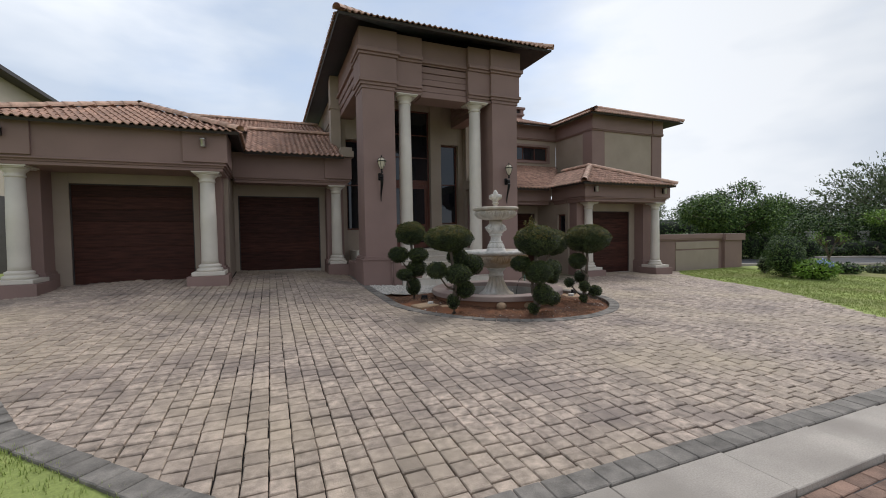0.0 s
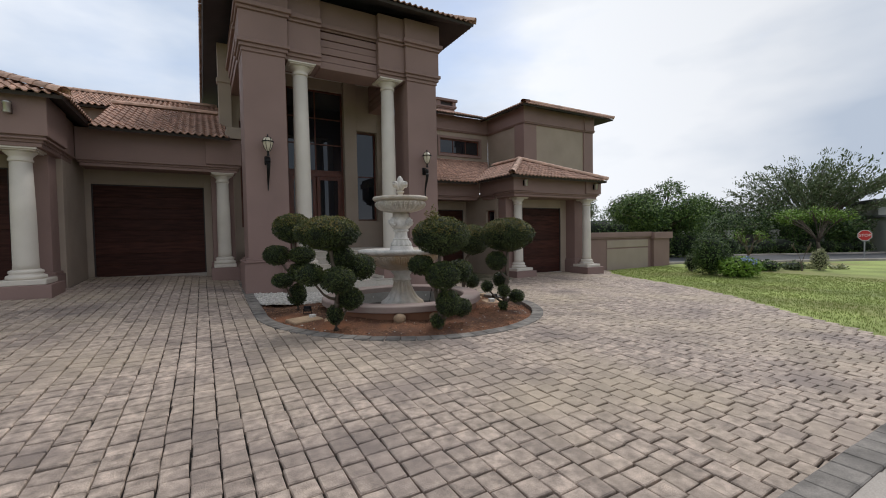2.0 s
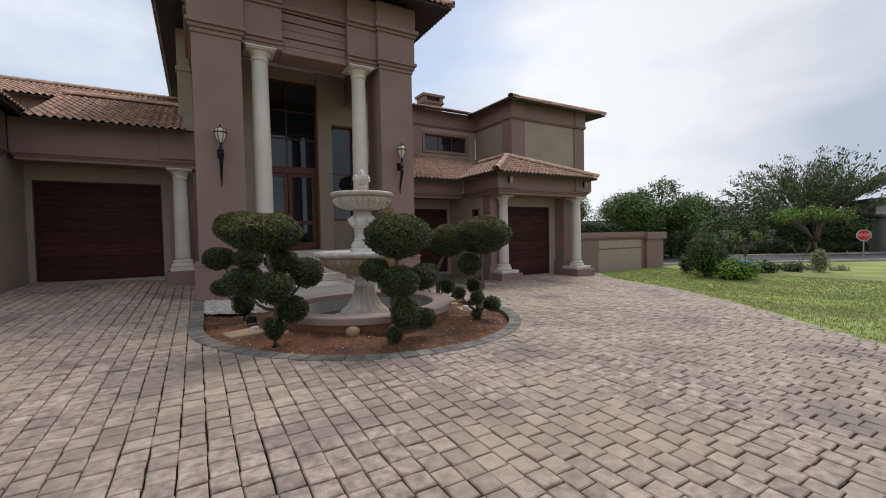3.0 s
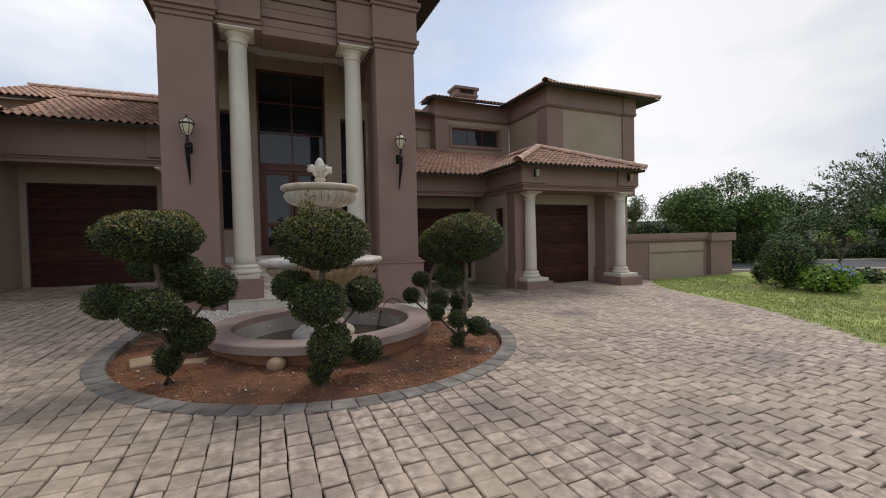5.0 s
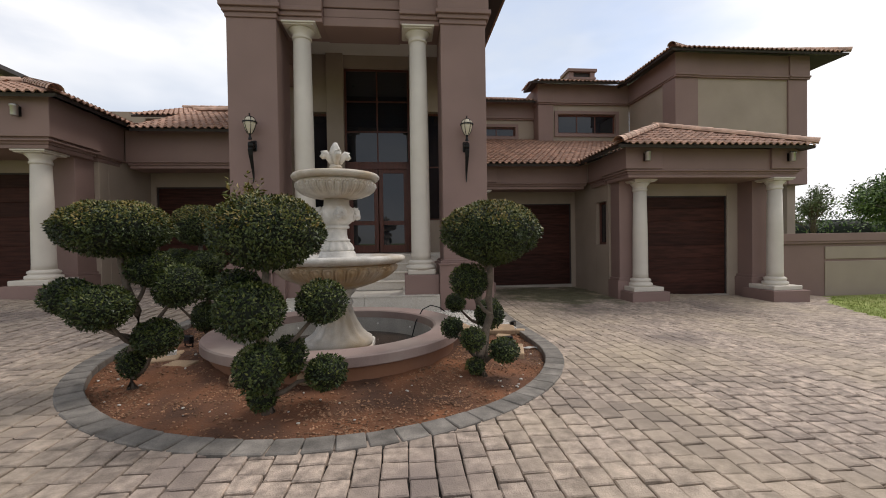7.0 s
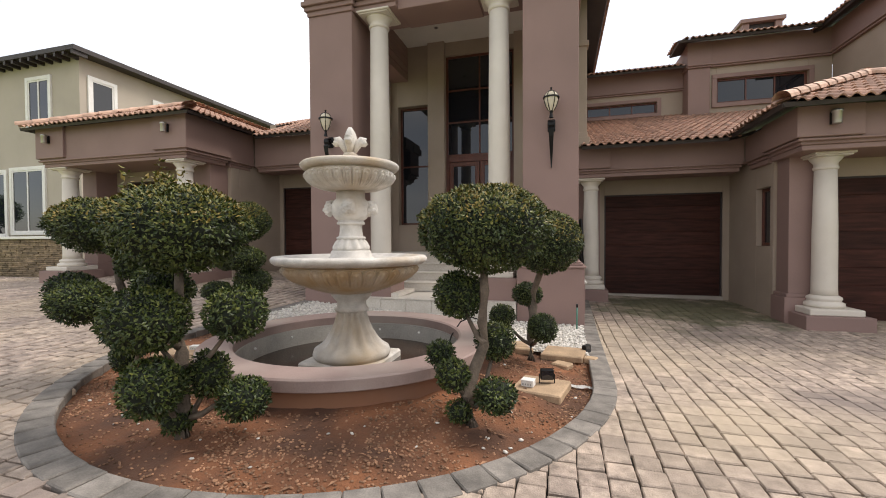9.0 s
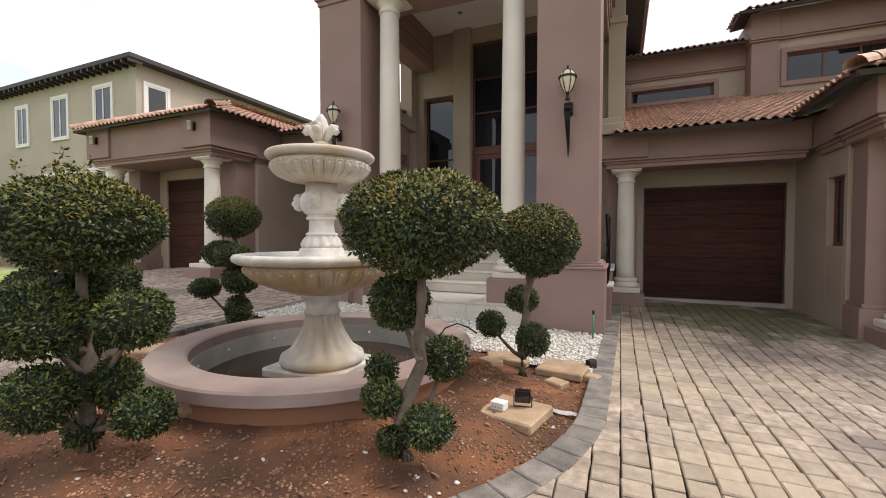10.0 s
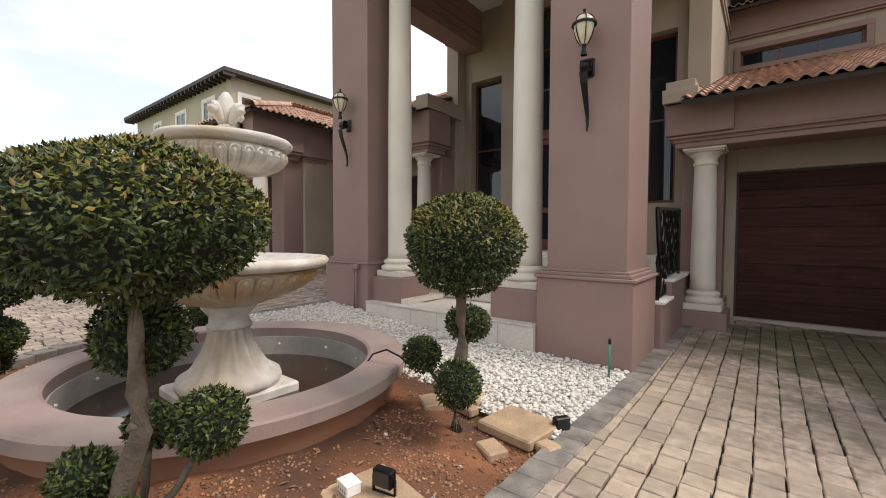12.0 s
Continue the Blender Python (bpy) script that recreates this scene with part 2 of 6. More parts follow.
STEPTILE = material("pale_ceramic_step_tile", (0.62, 0.57, 0.5), 0.35, 0.93, 1.05, 3, 40, 0.03, vary=0.04)
IRON = plain("black_wrought_iron", (0.012, 0.011, 0.011), 0.4, 0.6)
OPAL = plain("opal_lamp_glass", (0.62, 0.55, 0.42), 0.25)
STEEL = plain("brushed_steel_lamp", (0.45, 0.43, 0.4), 0.35, 0.9)
SANDSTONE = material("sandstone_slab", (0.42, 0.29, 0.18), 0.85, 0.75, 1.2, 5, 70, 0.4)
STACK = material("stacked_stone", (0.22, 0.16, 0.1), 0.9, 0.6, 1.4, 6, 60, 0.6, vary=0.35)
HOSE = plain("green_plastic_pipe", (0.06, 0.19, 0.14), 0.5)
RED = plain("red_sign_paint", (0.55, 0.02, 0.02), 0.4)
SIGNW = plain("white_sign_paint", (0.8, 0.8, 0.8), 0.4)
POLE = plain("grey_galvanised_pole", (0.35, 0.35, 0.35), 0.5, 0.5)
FARWALL = material("far_house_plaster", (0.6, 0.585, 0.54), 0.85, 0.9, 1.05, 1, 60, 0.1)
SLATE = material("grey_far_roof", (0.12, 0.115, 0.115), 0.8, 0.8, 1.2, 2, 60, 0.2)


# ---- mesh helpers ----
def gz(x, y):
    """Height of the paved ground: it climbs to the two doors at the west and lies hollow before the porch."""
    dip = 0.085 * min(4.0, max(0.0, -3.0 - x)) * min(1.0, max(0.0, (y - 4.0) / 6.0))
    x, y = max(-6.5, min(16.0, x)), max(0.5, min(15.5, y))
    f = max(0.0, min(1.0, (y - 7.2) / 4.0))
    hollow = 0.13 * f * f * (3 - 2 * f) * max(0.0, 1 - ((x - 7.0) / 5.5) ** 2)
    return -0.0974 - 0.0068 * x + 0.0358 * y - 0.0022 * x * y - dip - hollow


def part(name, bm, mat, parent=None, label="", smooth=False, bevel=0.0):
    me = bpy.data.meshes.new(name)
    if bevel:
        bmesh.ops.bevel(bm, geom=bm.edges[:], offset=bevel, segments=1, affect="EDGES", clamp_overlap=True)
    bm.to_mesh(me)
    bm.free()
    me.materials.append(mat)
    if smooth:
        me.polygons.foreach_set("use_smooth", [True] * len(me.polygons))
    ob = new(name, me)
    ob.parent = parent
    if label:
        ob["label"] = label
    return ob


def thing(name, x, y, z, label, category, group="", kind="", turn=0):
    ob = new(name)
    ob.matrix_world = pose(x, y, z, 0, 0, turn)
    return tagged(ob, label, category, group, kind)


def box(bm, x0, x1, y0, y1, z0, z1):
    v = [bm.verts.new(c) for c in ((x0, y0, z0), (x1, y0, z0), (x1, y1, z0), (x0, y1, z0), (x0, y0, z1), (x1, y0, z1), (x1, y1, z1), (x0, y1, z1))]
    for f in ((0, 3, 2, 1), (4, 5, 6, 7), (0, 1, 5, 4), (1, 2, 6, 5), (2, 3, 7, 6), (3, 0, 4, 7)):
        bm.faces.new([v[i] for i in f])
    return bm


def boxes(*rows):
    bm = bmesh.new()
    for r in rows:
        box(bm, *r)
    return bm


def lathe(profile, n=32, bm=None, flute=0, depth=0.0, band=(0, 0), cx=0.0, cy=0.0):
    """A turned body from (radius, height) rows; flute: number of vertical ribs within the height band."""
    bm = bm or bmesh.new()
    rings = []
    for r, z in profile:
        ring = []
        for i in range(n):
            a = 2 * math.pi * i / n
            k = r
            if flute and band[0] <= z <= band[1]:
                k = r - depth * (0.5 + 0.5 * math.cos(flute * a))
            ring.append(bm.verts.new((cx + k * math.cos(a), cy + k * math.sin(a), z)))
        rings.append(ring)
    for a, b in zip(rings, rings[1:]):
        for i in range(n):
            bm.faces.new((a[i], a[(i + 1) % n], b[(i + 1) % n], b[i]))
    if profile[0][0] > 1e-4:
        bm.faces.new(rings[0][::-1])
    if profile[-1][0] > 1e-4:
        bm.faces.new(rings[-1])
    return bm


def tube(bm, pts, radii, n=8):
    """A tapered round limb along points."""
    rings = []
    for i, p in enumerate(pts):
        p = Vector(p)
        d = Vector(pts[min(i + 1, len(pts) - 1)]) - Vector(pts[max(i - 1, 0)])
        q = d.to_track_quat("Z", "Y")
        rings.append([bm.verts.new(p + q @ Vector((radii[i] * math.cos(2 * math.pi * k / n), radii[i] * math.sin(2 * math.pi * k / n), 0))) for k in range(n)])
    for a, b in zip(rings, rings[1:]):
        for k in range(n):
            bm.faces.new((a[k], a[(k + 1) % n], b[(k + 1) % n], b[k]))
    bm.faces.new(rings[0][::-1])
    bm.faces.new(rings[-1])
    return bm


def raw(name, verts, faces, mat, parent=None, label=""):
    me = bpy.data.meshes.new(name)
    me.from_pydata(verts, [], faces)
    me.materials.append(mat)
    ob = new(name, me)
    ob.parent = parent
    if label:
        ob["label"] = label
    return ob


def share(name, me, parent, m):
    ob = new(name, me)
    ob.parent = parent
    ob.matrix_local = m
    return ob


def leaves(rng, centre, radii, count, size, name, mat, parent, upright=0.35, shell=0.62, rag=0.09, cone=0.0, cap=False):
    """A clump of single leaves round a centre, each a folded four-cornered blade turned outwards. cone: taper of the underside; cap: the upper side alone, thinning downwards."""
    d = rng.normal(size=(count, 3))
    d /= np.linalg.norm(d, axis=1)[:, None]
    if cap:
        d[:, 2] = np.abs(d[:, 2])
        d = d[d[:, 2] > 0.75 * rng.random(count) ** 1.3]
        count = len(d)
    lump = 1 + rag * np.sin(5 * d[:, 0] + centre[0] * 7) * np.cos(6 * d[:, 1] + centre[1] * 5) + rag * 0.6 * np.sin(11 * d[:, 2] + 9 * d[:, 0])
    rad = (shell + (1 - shell) * rng.random(count) ** 0.5) * lump
    taper = 1 + cone * np.minimum(0.0, d[:, 2])
    pos = np.array(centre) + d * np.array(radii) * rad[:, None] * np.stack([taper, taper, np.ones(count)], 1)
    out = d + rng.normal(scale=0.5, size=(count, 3))
    out[:, 2] += upright
    out /= np.linalg.norm(out, axis=1)[:, None]
    side = np.cross(out, rng.normal(size=(count, 3)))
    side /= np.linalg.norm(side, axis=1)[:, None]
    up = np.cross(side, out)
    s = size * (0.65 + 0.7 * rng.random(count))[:, None]
    tipv = pos + (0.9 * side + 0.6 * out) * s
    mid = pos + (0.45 * side + 0.18 * out) * s
    l, r = mid + up * s * 0.27, mid - up * s * 0.27
    verts = np.stack([pos, l, tipv, r], 1).reshape(-1, 3)
    faces = np.arange(count * 4).reshape(-1, 4)
    ob = raw(name, verts.tolist(), faces.tolist(), mat, parent)
    ob["kind"] = "stuff"
    return ob


def blob(centre, radii, mat, name, parent, seed=0, cone=0.0):
    bm = bmesh.new()
    bmesh.ops.create_icosphere(bm, subdivisions=3, radius=1)
    for v in bm.verts:
        k = 1 + 0.12 * noise.noise(v.co * 2.2 + Vector((seed, 0, 0)))
        c = k * (1 + cone * min(0.0, v.co.z))
        v.co = Vector((v.co.x * radii[0] * c, v.co.y * radii[1] * c, v.co.z * radii[2] * k)) + Vector(centre)
    return part(name, bm, mat, parent, smooth=True)


# ---- ground ----
def sheet(name, xs, ys, height, mat, label, category):
    verts = [(x, y, height(x, y)) for y in ys for x in xs]
    w = len(xs)
    faces = [(j * w + i, j * w + i + 1, (j + 1) * w + i + 1, (j + 1) * w + i) for j in range(len(ys) - 1) for i in range(w - 1)]
    return tagged(raw(name, verts, faces, mat), label, category, kind="structure")


def steps_of(a, b, n):
    return [a + (b - a) * i / n for i in range(n + 1)]


def spread(near0, near1, n, far):
    near = steps_of(near0, near1, n)
    return [-far, -far / 4, near0 - 20] + near + [near1 + 20, far / 4, far]


BED_X, BED_Y, BED_R = 5.17, 8.45, 2.64


def in_bed(x, y, r=BED_R):
    """Inside the planted island in front of the porch."""
    if y < BED_Y:
        return math.hypot(x - BED_X, y - BED_Y) < r
    return BED_X - r + 0.02 * (y - BED_Y) < x < BED_X + r + 0.02 * (y - BED_Y)


def drive_east(y):
    """East edge of the paving against the lawn."""
    rows = [(0.0, 8.3), (2.1, 9.55), (3.0, 10.15), (3.84, 10.65), (5.1, 11.7), (6.0, 12.4), (7.0, 13.05), (8.06, 13.6), (10.4, 14.55), (11.5, 15.2), (12.5, 16.3), (16, 16.3)]
    for (a, p), (b, q) in zip(rows, rows[1:]):
        if y <= b:
            return p + (q - p) * (y - a) / (b - a)
    return 16.3


def drive_south(x):
    """South edge: straight along the street, sweeping back at the west."""
    rows = [(-9.5, 12.3), (-6.5, 11.0), (-5.6, 10.2), (-4.2, 8.2), (-2.7, 6.0), (-1.62, 4.2), (-0.92, 3.5), (-0.37, 2.95), (0.2, 2.45), (0.7, 2.14), (20, 2.14)]
    for (a, p), (b, q) in zip(rows, rows[1:]):
        if x <= b:
            return p + (q - p) * (x - a) / (b - a)
    return 2.14


def on_drive(x, y):
    return -9.5 < x < drive_east(y) and drive_south(x) < y < 16.0 and not in_bed(x, y)


def ground_height(x, y):
    far = max(0.0, max(abs(x - 5) - 16, abs(y - 6) - 14))
    return gz(x, y) - 0.075 - min(0.25, 0.01 * far) - (0.3 if in_bed(x, y, 2.3) else 0.0)


ground = sheet("ground", spread(-14, 26, 60, 900), spread(-6, 24, 50, 900), ground_height, GRASS, "broad ground of mown grass and earth", "ground")

# lawn east of the paving, a little above the joint sand
def lawn(name, inside, x0, x1, y0, y1, step, label):
    verts, faces, index = [], [], {}
    nx, ny = int((x1 - x0) / step), int((y1 - y0) / step)
    for j in range(ny):
        for i in range(nx):
            if not inside(x0 + (i + 0.5) * step, y0 + (j + 0.5) * step):
                continue
            f = []
            for a, b in ((i, j), (i + 1, j), (i + 1, j + 1), (i, j + 1)):
                if (a, b) not in index:
                    index[(a, b)] = len(verts)
                    x, y = x0 + a * step, y0 + b * step
                    verts.append((x, y, gz(x, y) - 0.012 + 0.01 * noise.noise(Vector((x, y, 0)) * 1.5)))
                f.append(index[(a, b)])
            faces.append(f)
    return tagged(raw(name, verts, faces, GRASS), label, "lawn", kind="structure")


lawn("lawn_east", lambda x, y: x > drive_east(y) - 0.12 and not (x < 22 and y > 12.7), 8.5, 40, 2.2, 34, 0.2, "mown green lawn with dry straw patches")
lawn("lawn_west", lambda x, y: y < drive_south(x) - 0.15 and y > 1.0 and x < 0.2, -14, 0.4, 0.8, 12.4, 0.2, "strip of mown grass beside the drive")


def grass_tufts(name, inside, x0, x1, y0, y1, count, size, seed):
    rng = np.random.default_rng(seed)
    verts, faces = [], []
    while count > 0:
        x, y = rng.uniform(x0, x1), rng.uniform(y0, y1)
        count -= 1
        if not inside(x, y):
            continue
        z = gz(x, y)
        for k in range(4):
            a, h, lean = rng.uniform(0, 6.28), size * rng.uniform(0.5, 1.2), rng.uniform(0, 0.7)
            px, py = x + rng.normal() * 0.02, y + rng.normal() * 0.02
            w = 0.004
            i = len(verts)
            verts += [(px - w * math.sin(a), py + w * math.cos(a), z - 0.01), (px + w * math.sin(a), py - w * math.cos(a), z - 0.01), (px + lean * h * math.cos(a), py + lean * h * math.sin(a), z + h)]
            faces.append((i, i + 1, i + 2))
    return tagged(raw(name, verts, faces, BLADE), "short uneven blades of lawn grass", "grass", kind="stuff")


grass_tufts("grass_blades_east", lambda x, y: x > drive_east(y) + 0.08, 9, 20, 2.3, 12.6, 30000, 0.032, 3)
grass_tufts("grass_blades_west", lambda x, y: y < drive_south(x) - 0.12, -7, 0.3, 1.0, 11, 22000, 0.035, 4)

# concrete strip and brick apron along the street
bm = bmesh.new()
for i in range(14):
    x0 = -0.9 + i * 1.05
    box(bm, x0, x0 + 1.035, 1.47, 1.94, gz(x0, 1.7) - 0.2, gz(x0, 1.7) + 0.004)
tagged(part("pavement_strip", bm, CONCRETE, bevel=0.006), "pale concrete edging slabs along the street", "pavement", kind="structure")
bricks = tagged(new("pavement_street"), "worn red-brown brick street apron", "pavement", kind="structure")
brick_me = part("brick", boxes((-0.105, 0.105, -0.05, 0.05, -0.06, 0)), STREETBRICK, bricks, bevel=0.006).data
bricks.children[0].matrix_local = pose(2.0, 1.4, gz(2, 1.4) - 0.03)
for j in range(9):
    for i in range(32):
        x, y = 1.7 + 0.217 * i + 0.108 * (j % 2), 1.41 - 0.107 * j
        if len(bricks.children) < 290:
            share("brick", brick_me, bricks, pose(x, y, gz(x, y) - 0.03 + random.uniform(-0.003, 0.003), 0, 0, random.uniform(-1, 1)))
bm = bmesh.new()
box(bm, -40, 60, -7, 1.45, -0.4, -0.125)
tagged(part("road", bm, ASPHALT), "grey street beside the drive", "road", kind="structure")
bm = boxes((-60, 60, 0, 5.0, -0.3, 0))
far_road = tagged(part("road_far", bm, ASPHALT), "grey road beyond the lawn", "road", kind="structure")
far_road.matrix_world = pose(28.2, 9.4, -0.2, 0, 0, -30)
bm = boxes((-60, 60, -0.25, 0, -0.3, 0.09), (-60, 60, 5.0, 5.25, -0.3, 0.09))
tagged(part("kerb_far", bm, CONCRETE, bevel=0.02), "pale concrete kerbs of the far road", "kerb", kind="structure").matrix_world = pose(28.2, 9.4, -0.2, 0, 0, -30)

# bedding layer under the pavers
drive = sheet("drive_bedding", steps_of(-9.5, 16.3, 172), steps_of(2.0, 16.0, 94), lambda x, y: gz(x, y) - (0.028 if drive_south(x) - 0.3 < y and x < drive_east(y) + 0.4 and not in_bed(x, y, 2.6) else 0.15), JOINT, "dark joint sand under the paved drive", "paving")


# ---- building blocks of the house ----
def wall(name, rows, mat, label="plastered house wall", bevel=0.006):
    return tagged(part(name, boxes(*rows), mat, bevel=bevel), label, "wall", kind="structure")


def column(x, y, z0, z1, r, ped, half, group, label):
    """A round classical column on a square plinth and painted pedestal."""
    c = thing("column", x, y, z0, label, "column", group)
    bm = bmesh.new()
    box(bm, -half, half, -half, half, -0.25, ped)
    part("pedestal", bm, MAUVE, c, "mauve plastered pedestal", bevel=0.008)
    h = half * 0.8
    part("plinth", boxes((-h, h, -h, h, ped, ped + 0.1)), CREAM, c, bevel=0.012)
    b = ped + 0.1
    part("base_moulding", lathe([(r * 1.5, b), (r * 1.58, b + 0.03), (r * 1.55, b + 0.07), (r * 1.3, b + 0.09), (r * 1.28, b + 0.11), (r * 1.38, b + 0.13), (r * 1.34, b + 0.16), (r * 1.06, b + 0.19)]), CREAM, c, smooth=True)
    top = z1 - z0
    part("shaft", lathe([(r * 1.04, b + 0.17), (r, b + 0.3), (r * 0.97, (b + top) / 2), (r * 0.86, top - 0.24)], 36), CREAM, c, smooth=True)
    part("capital", lathe([(r * 0.86, top - 0.26), (r * 0.98, top - 0.24), (r * 0.98, top - 0.21), (r * 0.9, top - 0.2), (r * 0.92, top - 0.15), (r * 1.22, top - 0.09), (r * 1.3, top - 0.06)], 36), CREAM, c, smooth=True)
    q = r * 1.62
    part("abacus", boxes((-q * 0.9, q * 0.9, -q * 0.9, q * 0.9, top - 0.06, top - 0.035), (-q, q, -q, q, top - 0.035, top)), CREAM, c, bevel=0.006)
    return c


def entablature(name, rows, mat=MAUVE, label="mauve plastered entablature beam"):
    return wall(name, rows, mat, label, 0.008)


def beam(x0, x1, y0, y1, z0, z1):
    """A plastered beam with two stepped fillets along its foot."""
    return [(x0, x1, y0, y1, z0 + 0.16, z1), (x0 + 0.03, x1 - 0.03, y0 + 0.03, y1 - 0.03, z0 + 0.08, z0 + 0.16), (x0 - 0.03, x1 + 0.03, y0 - 0.03, y1 + 0.03, z0 + 0.13, z0 + 0.165), (x0 + 0.06, x1 - 0.06, y0 + 0.06, y1 - 0.06, z0, z0 + 0.08)]


def garage_door(x0, x1, y, z0, z1, label):
    d = thing("garage_door", (x0 + x1) / 2, y, z0, label, "garage door", "garage doors")
    w, n = (x1 - x0) / 2, 8
    h = (z1 - z0) / n
    part("frame", boxes((-w - 0.02, -w + 0.03, -0.02, 0.05, 0, z1 - z0), (w - 0.03, w + 0.02, -0.02, 0.05, 0, z1 - z0), (-w + 0.03, w - 0.03, -0.02, 0.05, z1 - z0 - 0.03, z1 - z0)), TIMBER, d)
    part("backing", boxes((-w, w, 0.05, 0.09, 0, z1 - z0)), TIMBER, d)
    me = None
    for i in range(n):
        if me is None:
            ob = part("board", boxes((-w + 0.03, w - 0.03, 0, 0.045, 0.001, h - 0.001)), MERANTI, d, bevel=0.005)
            me = ob.data
        else:
            share("board", me, d, pose(0, 0, i * h))
    part("threshold", boxes((-w, w, -0.1, 0.05, -0.12, 0.004)), CONCRETE, d, "pale concrete threshold")
    return d


# roof tiles
def tile_mesh(name, mat):
    bm = bmesh.new()
    n, w, l = 7, 0.158, 0.39
    prof = []
    for i in range(n + 1):
        u = i / n
        z = 0.04 * math.sin(math.pi * min(1, u / 0.62)) if u < 0.62 else 0.01 * math.sin(math.pi * (u - 0.62) / 0.38) * -1
        prof.append((u * w * 1.02, z))
    low = [bm.verts.new((x, 0, z + 0.03)) for x, z in prof]
    top = [bm.verts.new((x, l, z + 0.004)) for x, z in prof]
    lip = [bm.verts.new((x, 0.004, z + 0.008)) for x, z in prof]
    for i in range(n):
        bm.faces.new((low[i], low[i + 1], top[i + 1], top[i]))
        bm.faces.new((lip[i], lip[i + 1], low[i + 1], low[i]))
    me = bpy.data.meshes.new(name)
    bm.to_mesh(me)
    bm.free()
    me.materials.append(mat)
    return me


TILE_ME = tile_mesh("roof_tile", TILE)
bm = lathe([(0.12, 0), (0.105, 0.4)], 14)
bmesh.ops.delete(bm, geom=[v for v in bm.verts if v.co.y < -0.03], context="VERTS")
RIDGE_ME = bpy.data.meshes.new("ridge_tile")
bm.to_mesh(RIDGE_ME)
bm.free()
RIDGE_ME.materials.append(TILE_EDGE)


def inside_poly(u, v, poly):
    hit = False
    for (a, b), (c, d) in zip(poly, poly[1:] + poly[:1]):
        if (b > v) != (d > v) and u < (c - a) * (v - b) / (d - b) + a:
            hit = not hit
    return hit


def roof_frame(corner, along, rise):
    """Axes of a slope: along the eave, up the slope, outwards. rise: plan direction uphill and pitch."""
    u = Vector((*along, 0)).normalized()
    v = Vector(rise).normalized()
    m = Matrix((u, v, u.cross(v))).transposed().to_4x4()
    m.translation = corner
    return m


def slope(parent, corner, along, rise, poly, single=True):
    """One tiled slope over a polygon given along the eave and up the slope."""
    m = roof_frame(corner, along, rise)
    poly = [tuple(p) for p in poly]
    bm = bmesh.new()
    top = [bm.verts.new(m @ Vector((a, b, -0.005))) for a, b in poly]
    low = [bm.verts.new(m @ Vector((a, b, -0.07))) for a, b in poly]
    bm.faces.new(top)
    bm.faces.new(low[::-1])
    for i in range(len(poly)):
        j = (i + 1) % len(poly)
        bm.faces.new((low[i], low[j], top[j], top[i]))
    part("deck", bm, TIMBER, parent, "dark timber eave and deck")
    umax, vmax = max(a for a, b in poly), max(b for a, b in poly)
    umin = min(a for a, b in poly)
    verts, faces = [], []
    base = [v.co.copy() for v in TILE_ME.vertices]
    quads = [tuple(p.vertices) for p in TILE_ME.polygons]
    for j in range(int(vmax / 0.34) + 1):
        for i in range(int(umin / 0.158) - 1, int(umax / 0.158) + 2):
            a, b = i * 0.158, j * 0.34 - 0.05
            if not inside_poly(a + 0.08, max(0.02, b + 0.16), poly):
                continue
            w = m @ Matrix.Translation((a, b, random.uniform(0, 0.006))) @ Matrix.Rotation(random.uniform(-0.012, 0.012), 4, "Z")
            if single and len(parent.children) < 300:
                share("roof_tile", TILE_ME, parent, w)
            else:
                k = len(verts)
                verts += [w @ c for c in base]
                faces += [tuple(k + q for q in f) for f in quads]
    if verts:
        ob = raw("roof_tiles", verts, faces, TILE_FAR, parent)
        ob["kind"] = "stuff"


def ridge(parent, p, q):
    """A run of half-round cap tiles from the low end p to the high end q."""
    p, q = Vector(p), Vector(q)
    d = q - p
    z = d.normalized()
    x = z.cross(Vector((0, 0, 1))).normalized()
    y = z.cross(x)
    if y.z < 0:
        x, y = -x, -y
    m = Matrix((x, y, z)).transposed().to_4x4()
    for i in range(max(1, round(d.length / 0.34))):
        w = m.copy()
        w.translation = p + z * (i * 0.34 - 0.04)
        share("ridge_tile", RIDGE_ME, parent, w)


def hip_front(name, x0, x1, y0, ze, pitch, y_end, label, single=True, west=True, east=True, ends=()):
    """A hipped roof with its front eave at y0 that runs back to y_end."""
    r = tagged(new(name), label, "roof", kind="structure")
    half = (x1 - x0) / 2
    c, s = math.cos(math.atan(pitch)), 1 / math.cos(math.atan(pitch))
    zt = ze + half * pitch
    slope(r, (x0, y0, ze), (1, 0), (0, 1, pitch), [(0, 0), (2 * half, 0), (half, half * s)], single)
    if west:
        yw = ends[0] if ends else y_end
        slope(r, (x0, yw, ze), (0, -1), (1, 0, pitch), [(0, 0), (yw - y0, 0), (yw - y0 - half, half * s), (0, half * s)] if yw - y0 > half else [(0, 0), (yw - y0, 0), (0, (yw - y0) * s)], single)
    if east:
        ye = ends[1] if ends else y_end
        slope(r, (x1, y0, ze), (0, 1), (-1, 0, pitch), [(0, 0), (ye - y0, 0), (ye - y0, half * s), (half, half * s)] if ye - y0 > half else [(0, 0), (ye - y0, 0), (ye - y0, (ye - y0) * s)], single)
    ridge(r, (x0, y0, ze + 0.05), (x0 + half, y0 + half, zt + 0.05))
    ridge(r, (x1, y0, ze + 0.05), (x0 + half, y0 + half, zt + 0.05))
    ridge(r, (x0 + half, y0 + half, zt + 0.05), (x0 + half, y_end, zt + 0.06))
    return r


